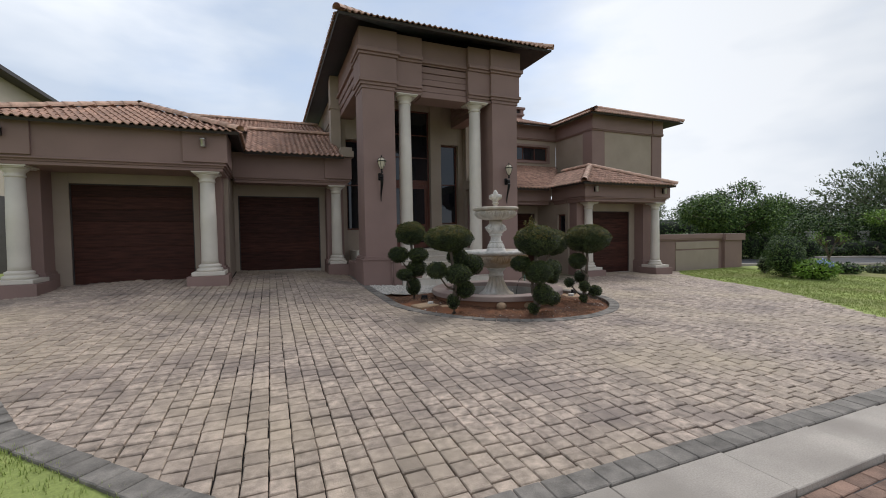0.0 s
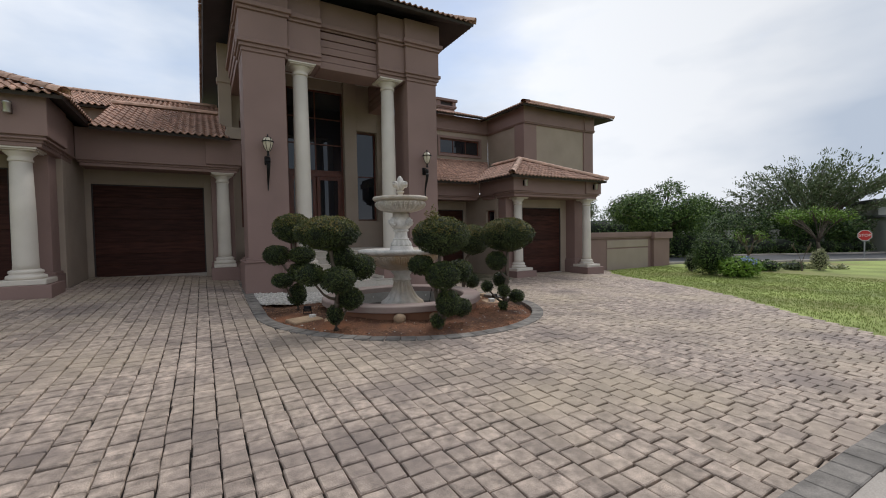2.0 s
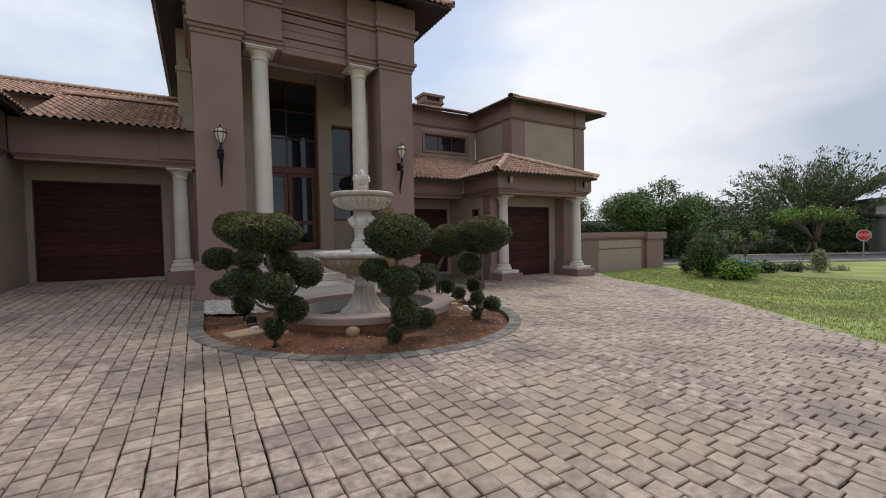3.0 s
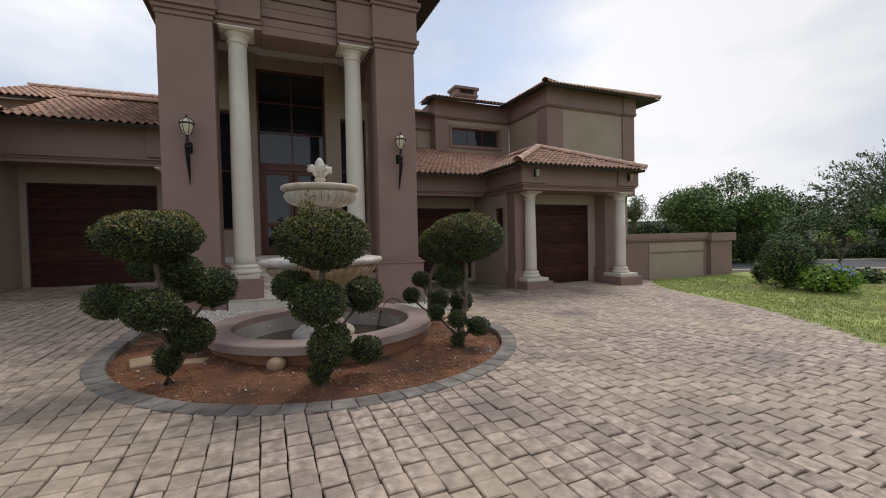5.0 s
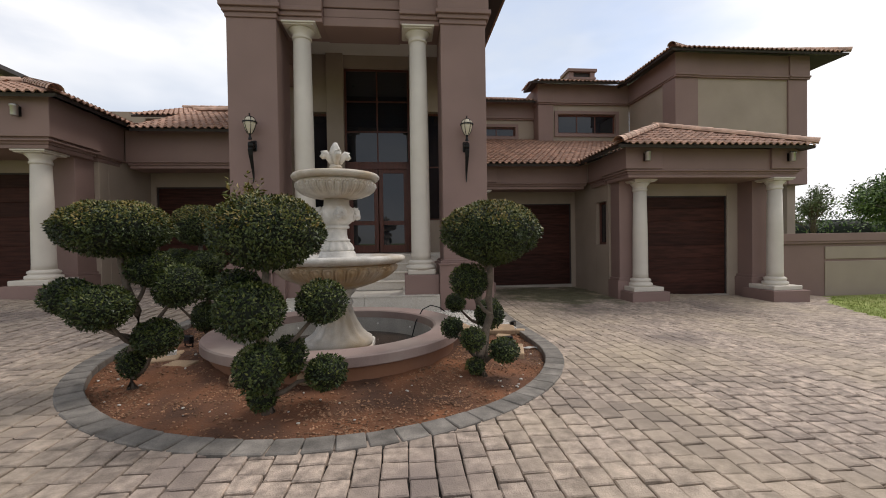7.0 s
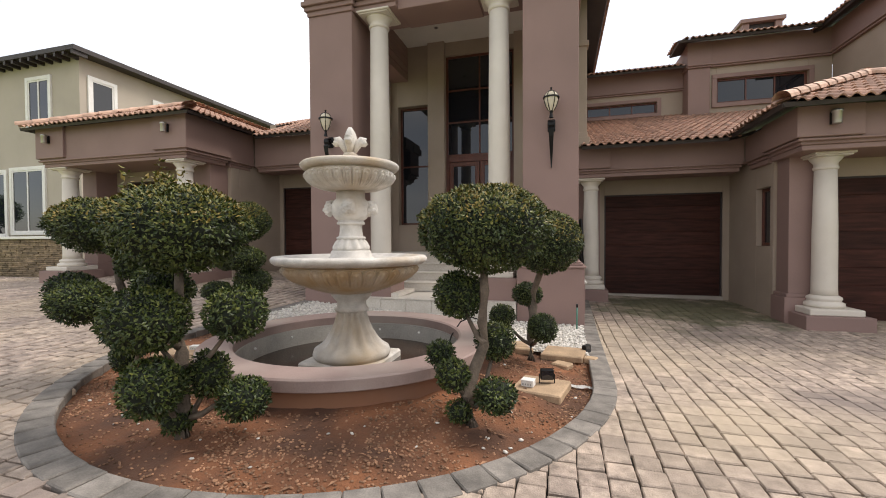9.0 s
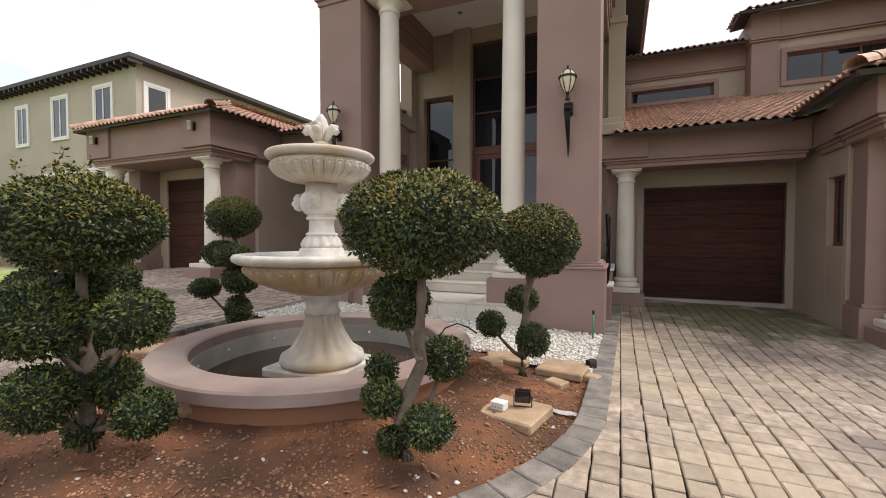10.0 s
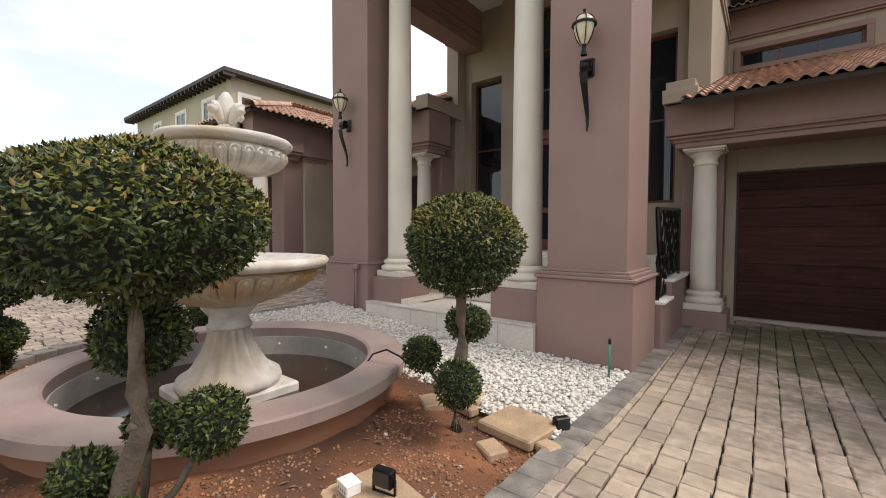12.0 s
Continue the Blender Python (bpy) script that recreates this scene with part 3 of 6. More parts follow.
def shed(name, x0, x1, y0, y1, ze, pitch, label, single=True):
    r = tagged(new(name), label, "roof", kind="structure")
    slope(r, (x0, y0, ze), (1, 0), (0, 1, pitch), [(0, 0), (x1 - x0, 0), (x1 - x0, (y1 - y0) * math.hypot(1, pitch)), (0, (y1 - y0) * math.hypot(1, pitch))], single)
    return r


def window(name, x0, x1, y, z0, z1, cols, rows, mat=FRAMEWOOD, deep=0.07, label="dark glazed window in a timber frame", kind="structure", t=0.06, bars=0.04):
    w = tagged(new(name), label, "window", kind=kind)
    w.matrix_world = pose((x0 + x1) / 2, y, z0)
    a, h = (x1 - x0) / 2, z1 - z0
    part("window_frame", boxes((-a, -a + t, 0, deep, 0, h), (a - t, a, 0, deep, 0, h), (-a + t, a - t, 0, deep, 0, t), (-a + t, a - t, 0, deep, h - t, h)), mat, w, bevel=0.006)
    pw, ph = (2 * a - 2 * t) / cols, (h - 2 * t) / rows
    for i in range(1, cols):
        part("mullion", boxes((-a + t + i * pw - bars / 2, -a + t + i * pw + bars / 2, 0.008, deep - 0.008, t, h - t)), mat, w)
    for j in range(1, rows):
        part("glazing_bar", boxes((-a + t, a - t, 0.012, deep - 0.012, t + j * ph - bars / 2, t + j * ph + bars / 2)), mat, w)
    for i in range(cols):
        for j in range(rows):
            part("pane", boxes((-a + t + i * pw, -a + t + (i + 1) * pw, 0.03, 0.036, t + j * ph, t + (j + 1) * ph)), GLASS, w)
    return w


# ---- porch ----
ZP = 5.55
for px0, px1, nm in ((2.72, 3.62, "west"), (6.72, 7.6, "east")):
    wall("wall_pillar_" + nm, [(px0, px1, 11.33, 12.23, 0.9, ZP), (px0 - 0.09, px1 + 0.09, 11.24, 12.32, -0.4, 0.86), (px0 - 0.115, px1 + 0.115, 11.215, 12.345, 0.86, 0.895), (px0 - 0.07, px1 + 0.07, 11.26, 12.3, 0.895, 0.935), (px0 - 0.04, px1 + 0.04, 11.29, 12.27, 0.935, 0.965)], MAUVE, "tall square mauve porch pillar with stepped base", 0.006)
GREY = "cream round columns of the porch"
column(4.015, 11.67, 0.34, ZP, 0.195, 0.33, 0.34, GREY, "tall cream column on a mauve pedestal at the porch")
column(6.285, 11.67, 0.34, ZP, 0.195, 0.33, 0.34, GREY, "tall cream column on a mauve pedestal at the porch")

frieze = tagged(new("wall_porch_frieze"), "mauve plastered porch frieze of stepped blocks", "frieze", kind="structure")
# stepped capitals, frieze blocks and bands, proud over pillars and columns
for a, b, out in ((2.72, 3.62, 0.0), (6.72, 7.6, 0.0), (3.62, 4.46, 0.1), (5.93, 6.72, 0.1), (4.46, 5.93, 0.24)):
    rows, e = [], 0.0 if out else 0.02
    f = 11.33 + out
    if out < 0.2:
        rows += [(a - e, b + e, f - 0.03, 12.2, ZP, ZP + 0.09), (a - 3 * e, b + 3 * e, f - 0.07, 12.2, ZP + 0.09, ZP + 0.17), (a - 5 * e, b + 5 * e, f - 0.12, 12.2, ZP + 0.17, ZP + 0.25)]
        rows += [(a - 3 * e, b + 3 * e, f - 0.07, 12.2, ZP + 0.25, 6.43), (a - 5 * e, b + 5 * e, f - 0.12, 12.2, 6.43, 6.5), (a - 7 * e, b + 7 * e, f - 0.18, 12.2, 6.5, 6.6), (a - 4 * e, b + 4 * e, f - 0.1, 12.2, 6.6, 7.14)]
    else:
        for k in range(5):
            rows.append((a, b, f - 0.08 + 0.025 * (k % 2), 12.2, ZP - 0.02 + k * 0.18, ZP + 0.145 + k * 0.18))
            rows.append((a, b, f - 0.02, 12.2, ZP + 0.145 + k * 0.18, ZP + 0.16 + k * 0.18))
        rows += [(a, b, f - 0.08, 12.2, 6.455, 6.5), (a, b, f - 0.15, 12.2, 6.5, 6.6), (a, b, f - 0.1, 12.2, 6.6, 7.14)]
    part("frieze_block", boxes(*rows), MAUVE, frieze, bevel=0.008)
for sx, s in ((2.72, 1), (7.6, -1)):
    rows = []
    for k in range(3):
        o = 0.06 * k
        xa, xb = sorted((sx - s * o * 0.5, sx + s * 0.5))
        rows.append((xa, xb, 12.2, 15.35, 5.75 + k * 0.2, 5.95 + k * 0.2 - 0.015 * (k < 2)))
    xa, xb = sorted((sx - s * 0.13, sx + s * 0.5))
    rows += [(xa, xb, 12.2, 15.35, 6.36, 6.44)]
    xa, xb = sorted((sx - s * 0.06, sx + s * 0.5))
    rows += [(xa, xb, 12.2, 15.35, 6.44, 7.14)]
    entablature("wall_porch_side_" + ("west" if s > 0 else "east"), rows)
tagged(part("ceiling", boxes((3.22, 7.1, 12.2, 15.35, 6.68, 6.75)), CEIL), "pale painted porch ceiling", "ceiling", kind="structure")

# entrance wall with its openings, pilasters and inner floor
YW = 15.35
wall("wall_entrance", [
    (2.4, 2.92, YW, YW + 0.3, 0, 7.14), (2.92, 3.83, YW, YW + 0.3, 0, 1.75), (2.92, 3.83, YW, YW + 0.3, 5.06, 7.14),
    (3.83, 4.3, YW - 0.12, YW + 0.3, 0, 7.14), (4.3, 6.16, YW, YW + 0.3, 6.32, 7.14), (6.16, 6.6, YW - 0.12, YW + 0.3, 0, 7.14),
    (6.6, 7.39, YW, YW + 0.3, 0, 1.95), (6.6, 7.39, YW, YW + 0.3, 5.1, 7.14), (7.39, 7.9, YW, YW + 0.3, 0, 7.14)], TAUPE, "taupe plastered entrance wall")
wall("wall_pilaster_west", [(2.38, 2.72, 15.05, YW - 0.003, 0, 7.14), (2.34, 2.76, 15.01, 15.3, 6.0, 6.12)], TAUPE)
wall("wall_pilaster_east", [(7.6, 7.94, 15.05, YW - 0.003, 0, 7.14), (7.56, 7.98, 15.01, 15.3, 6.0, 6.12)], TAUPE)
wall("wall_hall_west", [(2.7, 2.9, YW + 0.3, 24, 0, 7.14), (2.66, 2.7, YW + 0.3, 24, 6.0, 6.07), (2.64, 2.7, YW + 0.3, 24, 6.12, 6.2)], TAUPE)
wall("wall_hall_east", [(7.6, 7.9, YW + 0.3, 24, 0, 7.14), (7.9, 7.94, YW + 0.3, 24, 6.0, 6.07), (7.9, 7.96, YW + 0.3, 24, 6.12, 6.2)], TAUPE)
wall("wall_hall_back", [(2.7, 7.9, 24, 24.3, 0, 7.14)], TAUPE)
window("window_1", 2.92, 3.83, YW + 0.2, 1.75, 5.06, 1, 2, label="tall narrow window of dark glass beside the entrance")
window("window_2", 6.6, 7.39, YW + 0.2, 1.95, 5.1, 1, 2, label="tall narrow window of dark glass beside the entrance")
window("window_3", 4.3, 6.16, YW + 0.08, 3.6, 6.32, 2, 3, label="tall fanlight of six dark panes over the entrance")
door = thing("door_1", 5.23, YW + 0.06, 1.03, "closed red-brown timber double door with glass panes", "door", kind="structure")
part("door_frame", boxes((-0.93, -0.85, 0, 0.12, 0, 2.57), (0.85, 0.93, 0, 0.12, 0, 2.57), (-0.85, 0.85, 0, 0.12, 2.42, 2.57)), FRAMEWOOD, door, bevel=0.006)
for s in (-1, 1):
    a, b = sorted((s * 0.01, s * 0.85))
    leaf = part("door_leaf", boxes((a, a + 0.12, 0.03, 0.08, 0, 2.42), (b - 0.12, b, 0.03, 0.08, 0, 2.42), (a + 0.12, b - 0.12, 0.03, 0.08, 0, 0.22), (a + 0.12, b - 0.12, 0.03, 0.08, 0.8, 0.92), (a + 0.12, b - 0.12, 0.03, 0.08, 2.3, 2.42)), FRAMEWOOD, door, bevel=0.006)
    part("pane", boxes((a + 0.12, b - 0.12, 0.05, 0.056, 0.92, 2.3)), GLASS, leaf)
    part("pane", boxes((a + 0.12, b - 0.12, 0.05, 0.056, 0.22, 0.8)), GLASS, leaf)

# porch floor and steps of pale tiles
steps = tagged(new("porch_steps"), "pale ceramic tiled porch steps", "steps", kind="structure")
part("landing", boxes((3.0, 7.35, 14.1, YW, 0, 1.02)), STEPTILE, steps, bevel=0.006)
for k in range(4):
    part("step", boxes((3.63, 6.71, 12.35 + 0.42 * k, 14.1, 0.28, 0.46 + 0.17 * k - 0.012), (3.63, 6.71, 12.33 + 0.42 * k, 14.1, 0.448 + 0.17 * k, 0.46 + 0.17 * k)), STEPTILE, steps, bevel=0.004)
part("platform", boxes((3.73, 6.62, 11.2, 14.1, -0.25, 0.272)), STEPTILE, steps)
for i in range(6):
    a = 3.73 + i * 0.482
    part("riser_tile", boxes((a + 0.003, a + 0.479, 11.18, 11.2, -0.2, 0.265)), STEPTILE, steps)
    part("tread_tile", boxes((a + 0.003, a + 0.479, 11.17, 11.62, 0.272, 0.29)), STEPTILE, steps)
part("kerb_tile", boxes((3.73, 4.5, 11.34, 12.2, 0.29, 0.36)), STEPTILE, steps, bevel=0.004)
part("kerb_tile", boxes((5.9, 6.62, 11.34, 12.2, 0.29, 0.36)), STEPTILE, steps, bevel=0.004)

hip_front("roof_porch", 2.0, 8.42, 10.62, 7.12, 0.42, 24.5, "terracotta tiled hipped roof over the tall porch", single=False)

# ---- west wing and its two doors ----
ZW = 0.36
COLW = "cream columns beside the garage doors"
for cx, cy, cz in ((-1.13, 12.1, 0.3), (-4.85, 12.1, 0.3)):
    column(cx, cy, cz, 3.2, 0.19, 0.3, 0.46, COLW, "cream column on a mauve pedestal beside a garage door")
column(2.37, 14.2, 0.42, 3.2, 0.17, 0.2, 0.34, COLW, "cream column on a mauve pedestal beside a garage door")
entablature("wall_entablature_west", beam(-5.3, -0.68, 11.72, 13.0, 3.2, 4.16) + [(-5.36, -4.4, 11.66, 13.0, 3.4, 4.16), (-1.58, -0.62, 11.66, 13.0, 3.4, 4.16)])
entablature("wall_entablature_west_side", beam(-1.2, -0.68, 13.0, 13.85, 3.2, 4.16))
entablature("wall_entablature_west_link", beam(-0.68, 2.78, 13.88, 14.6, 3.2, 4.1) + [(1.98, 2.84, 13.82, 14.6, 3.4, 4.1)])
wall("wall_west_wing", [(-5.2, -4.28, 13.1, 13.4, 0, 3.4), (-1.6, -0.75, 13.1, 13.4, 0, 3.4), (-4.28, -1.6, 13.1, 13.4, 2.96, 3.4), (-5.2, -4.95, 13.4, 20, 0, 4.2), (-1.0, -0.75, 13.4, 20, 0, 4.2)], TAUPE, "taupe plastered garage wall")
wall("wall_west_wing_pilasters", [(-5.1, -4.6, 12.55, 13.1, 0, 3.25), (-1.4, -0.85, 12.55, 13.1, 0, 3.25), (-5.18, -4.52, 12.48, 13.1, 0, 0.72), (-1.48, -0.77, 12.48, 13.1, 0, 0.72), (-5.14, -4.56, 12.51, 13.1, 0.72, 0.78), (-1.44, -0.81, 12.51, 13.1, 0.72, 0.78)], MAUVE, "mauve plastered pilasters behind the columns")
wall("wall_west_link", [(-0.75, -0.62, 15.0, 15.3, 0, 4.2), (1.92, 2.7, 15.0, 15.3, 0, 4.2), (-0.62, 1.92, 15.0, 15.3, 2.89, 4.2)], TAUPE)
wall("wall_west_link_pilaster", [(2.1, 2.66, 14.5, 15.0, 0, 3.2), (2.05, 2.7, 14.45, 15.0, 0, 0.75)], MAUVE)
garage_door(-4.28, -1.6, 13.16, 0.4, 2.96, "closed dark mahogany sectional garage door")
garage_door(-0.62, 1.92, 15.06, 0.44, 2.89, "closed dark mahogany sectional garage door")
hip_front("roof_west_wing", -5.55, -0.33, 11.45, 4.14, 0.42, 20.0, "terracotta tiled hipped garage roof", ends=(20.0, 20.0))
r = shed("roof_west_link", -0.33, 2.55, 13.45, 16.6, 4.05, 0.42, "terracotta tiled lean-to roof over the garage link")
ridge(r, (-0.3, 16.6, 5.42), (2.6, 16.6, 5.43))
wall("wall_coping_west", [(2.5, 2.86, 13.75, 15.05, 4.1, 4.42), (2.46, 2.9, 13.7, 14.4, 4.1, 4.3)], TAUPE, "plastered coping beside the roof")
r = shed("roof_west_back", -2.6, 2.65, 17.3, 20.6, 5.5, 0.37, "terracotta tiled back roof", single=False)
ridge(r, (-2.6, 20.6, 6.75), (2.65, 20.6, 6.76))
wall("wall_west_back", [(-5.2, 2.7, 20.3, 20.6, 0, 6.5), (-2.4, 2.7, 17.7, 17.9, 4.2, 5.5), (-2.4, -2.2, 17.9, 20.3, 4.2, 5.5)], TAUPE)

# ---- east wing ----
for cx, cy, cz in ((11.4, 12.4, -0.1), (14.55, 12.15, -0.12)):
    column(cx, cy, cz, 2.66, 0.165, 0.22, 0.44, COLW, "cream column on a mauve pedestal beside a garage door")
column(7.98, 14.25, 0.02, 2.66, 0.17, 0.2, 0.34, COLW, "cream column on a mauve pedestal beside a garage door")
entablature("wall_entablature_east", beam(10.82, 14.95, 11.9, 13.0, 2.66, 3.3) + [(10.76, 11.6, 11.84, 13.0, 2.84, 3.3), (14.2, 15.01, 11.84, 13.0, 2.84, 3.3)])
entablature("wall_entablature_east_side", beam(10.82, 11.3, 13.0, 13.85, 2.66, 3.3))
entablature("wall_entablature_east_link", beam(7.55, 10.82, 13.88, 14.6, 2.66, 3.3) + [(7.49, 8.35, 13.82, 14.6, 2.84, 3.3)])
wall("wall_east_wing", [(11.0, 11.75, 12.95, 13.25, -0.3, 2.9), (14.02, 14.95, 12.95, 13.25, -0.3, 2.9), (11.75, 14.02, 12.95, 13.25, 2.36, 2.9), (14.7, 14.95, 13.25, 15.6, -0.3, 3.3)], TAUPE, "taupe plastered garage wall")
wall("wall_east_wing_side", [(10.95, 11.2, 13.0, 13.1, -0.3, 2.9), (10.95, 11.2, 13.67, 15.6, -0.3, 2.9), (10.95, 11.2, 13.1, 13.67, -0.3, 1.18), (10.95, 11.2, 13.1, 13.67, 2.26, 2.9)], TAUPE)
wall("wall_east_wing_pilasters", [(10.98, 11.5, 12.55, 12.95, -0.3, 2.7), (14.3, 14.9, 12.5, 12.95, -0.3, 2.7), (10.9, 11.58, 12.48, 12.95, -0.3, 0.34), (14.22, 14.98, 12.43, 12.95, -0.3, 0.34), (10.94, 11.54, 12.51, 12.95, 0.34, 0.4), (14.26, 14.94, 12.46, 12.95, 0.34, 0.4)], MAUVE, "mauve plastered pilasters behind the columns")
wall("wall_east_link", [(7.9, 8.34, 15.0, 15.3, -0.2, 3.4), (10.82, 11.2, 15.0, 15.3, -0.2, 3.4), (8.34, 10.82, 15.0, 15.3, 2.37, 3.4)], TAUPE)
wall("wall_east_link_pilaster", [(7.62, 8.2, 14.55, 15.0, -0.2, 2.7), (7.58, 8.25, 14.5, 15.0, -0.2, 0.36)], MAUVE)
garage_door(8.34, 10.82, 15.06, 0.02, 2.37, "closed dark mahogany sectional garage door")
garage_door(11.75, 14.02, 13.0, -0.1, 2.36, "closed dark mahogany sectional garage door")
hip_front("roof_east_wing", 10.42, 14.92, 11.5, 3.29, 0.42, 15.6, "terracotta tiled hipped garage roof", west=False)
r = tagged(new("roof_east_link"), "terracotta tiled lean-to roof over the garage link", "roof", kind="structure")
k = math.hypot(1, 0.42)
slope(r, (7.75, 13.45, 3.25), (1, 0), (0, 1, 0.35), [(0, 0), (2.67, 0), (5.0, 2.43 * k), (6.8, 4.9 * k), (6.8, 5.75 * k), (0, 5.75 * k)])
slope(r, (10.42, 13.45, 3.29), (0, -1), (1, 0, 0.42), [(0, 0), (1.95, 0), (-0.3, 2.25 * k), (-2.3, 2.25 * k)])
wall("wall_coping_east", [(7.5, 7.88, 13.75, 15.05, 3.3, 3.62), (7.46, 7.92, 13.7, 14.4, 3.3, 3.5)], TAUPE, "plastered coping beside the roof")
window("window_wing", 13.1, 13.67, 0, 0, 1.08, 1, 1).matrix_world = pose(11.04, 13.385, 1.18, 0, 0, -90)

# upper storey of the east side
ZE = 7.05
def cornice(x0, x1, y0, y1, face):
    """Two thin bands round the head of an upper wall."""
    o = {"s": (0, 0, -1, 0), "w": (-1, 0, 0, 0), "e": (0, 1, 0, 0)}[face]
    return [(x0 + o[0] * d, x1 + o[1] * d, y0 + o[2] * d, y1, za, zb) for d, za, zb in ((0.03, 6.36, 6.41), (0.07, 6.41, 6.47), (0.02, 6.47, 7.12))]


wall("wall_upper_box", [(14.55, 19.05, 15.65, 15.95, 3.0, 7.12), (14.55, 14.85, 15.95, 18.4, 3.0, 7.12), (18.65, 18.95, 15.95, 22, -0.2, 7.12)], TAUPE, "taupe plastered upper storey wall")
wall("wall_upper_box_corners", [(14.49, 15.25, 15.59, 15.65, 4.0, 6.36), (14.49, 14.55, 15.65, 16.25, 4.0, 6.36), (18.35, 19.01, 15.59, 15.65, 3.0, 6.36), (18.95, 19.01, 15.65, 16.25, 3.0, 6.36)], MAUVE, "mauve corner pilasters of the upper storey")
entablature("wall_upper_frieze", cornice(14.5, 19.0, 15.6, 15.9, "s") + cornice(14.5, 14.8, 15.6, 18.3, "w") + cornice(14.45, 15.25, 15.55, 15.9, "s") + cornice(18.35, 19.05, 15.55, 15.9, "s"))
wall("wall_upper_bay", [(11.05, 11.74, 18.4, 18.7, 3.5, 7.12), (14.0, 14.55, 18.4, 18.7, 3.5, 7.12), (11.74, 14.0, 18.4, 18.7, 3.5, 5.3), (11.74, 14.0, 18.4, 18.7, 6.02, 7.12), (11.05, 11.35, 18.7, 22, 3.5, 7.12)], TAUPE, "taupe plastered bay wall")
entablature("wall_bay_frieze", cornice(11.0, 14.5, 18.34, 18.6, "s") + cornice(11.0, 11.3, 18.34, 20, "w") + [(10.98, 11.55, 18.32, 18.4, 4.3, 6.36), (10.98, 11.05, 18.4, 18.95, 4.3, 6.36)] + cornice(10.95, 11.57, 18.3, 18.6, "s"))
window("window_4", 11.74, 14.0, 18.46, 5.3, 6.02, 3, 1, label="wide upper window in a red-brown frame")
wall("trim_bay_window", [(11.62, 14.12, 18.34, 18.4, 6.02, 6.14), (11.62, 11.74, 18.34, 18.4, 5.3, 6.02), (14.0, 14.12, 18.34, 18.4, 5.3, 6.02), (11.62, 14.12, 18.34, 18.4, 5.18, 5.3)], MAUVE, "mauve window surround")
wall("wall_upper_link", [(7.9, 8.15, 18.9, 19.2, 3.5, 6.6), (10.25, 11.05, 18.9, 19.2, 3.5, 6.6), (8.15, 10.25, 18.9, 19.2, 3.5, 5.3), (8.15, 10.25, 18.9, 19.2, 5.65, 6.6)], TAUPE, "taupe plastered upper wall")
window("window_5", 8.15, 10.25, 18.96, 5.3, 5.65, 3, 1, label="low wide upper window in a red-brown frame", t=0.05)
wall("trim_link_window", [(8.03, 10.37, 18.84, 18.9, 5.65, 5.76), (8.03, 8.15, 18.84, 18.9, 5.3, 5.65), (10.25, 10.37, 18.84, 18.9, 5.3, 5.65), (8.03, 10.37, 18.84, 18.9, 5.19, 5.3)], MAUVE, "mauve window surround")
entablature("wall_link_frieze", [(a, b, c, d, e - 0.44, f - 0.44) for a, b, c, d, e, f in cornice(7.9, 11.0, 18.86, 19.1, "s")])
hip_front("roof_upper_box", 14.05, 19.95, 15.1, ZE, 0.42, 24, "terracotta tiled hipped upper roof", single=False)
r = tagged(new("roof_upper_bay"), "terracotta tiled hipped roof over the upper bay", "roof", kind="structure")
slope(r, (10.6, 17.85, ZE), (1, 0), (0, 1, 0.36), [(0, 0), (3.45, 0), (3.45, 3.8), (3.4, 3.8)], False)
slope(r, (10.6, 18.95, ZE), (0, -1), (1, 0, 0.36), [(0, 0), (1.1, 0), (-1.4, 2.66)], False)
shed("roof_upper_link", 7.9, 10.9, 18.4, 22.0, 6.52, 0.36, "terracotta tiled roof over the upper link", single=False)
ch = thing("chimney", 14.3, 22.4, 7.4, "square mauve plastered chimney with slotted cap", "chimney", kind="structure")
part("stack", boxes((-0.56, 0.56, -0.36, 0.36, 0, 1.36), (-0.62, 0.62, -0.42, 0.42, 1.3, 1.36)), MAUVE, ch, bevel=0.01)
part("cap", boxes((-0.66, 0.66, -0.46, 0.46, 1.36, 1.46), (-0.62, -0.4, -0.42, 0.42, 1.46, 1.7), (0.4, 0.62, -0.42, 0.42, 1.46, 1.7), (-0.7, 0.7, -0.5, 0.5, 1.7, 1.84)), MAUVE, ch, bevel=0.01)
# solid dark block in the cap's slot, painting the shade of the opening
part("flue", boxes((-0.4, 0.4, -0.3, 0.3, 1.46, 1.69)), TIMBER, ch)

# garden wall east of the house
wall("wall_garden", [(15.0, 19.75, 12.95, 13.2, -0.7, 1.12)], MAUVE, "low mauve garden wall with taupe panel")
wall("wall_garden_panel", [(16.7, 19.5, 12.93, 12.95, -0.25, 0.66), (16.7, 19.5, 12.92, 12.95, 0.72, 1.04)], TAUPE, "taupe wall panel")
wall("wall_garden_coping", [(15.0, 19.65, 12.87, 13.28, 1.12, 1.18), (15.0, 19.65, 12.84, 13.31, 1.18, 1.38)], MAUVE, "mauve coping of the garden wall")
wall("wall_garden_pier", [(19.75, 20.95, 12.8, 13.4, -0.7, 1.06), (19.65, 21.05, 12.7, 13.5, 1.06, 1.36)], MAUVE, "mauve pier of the garden wall")


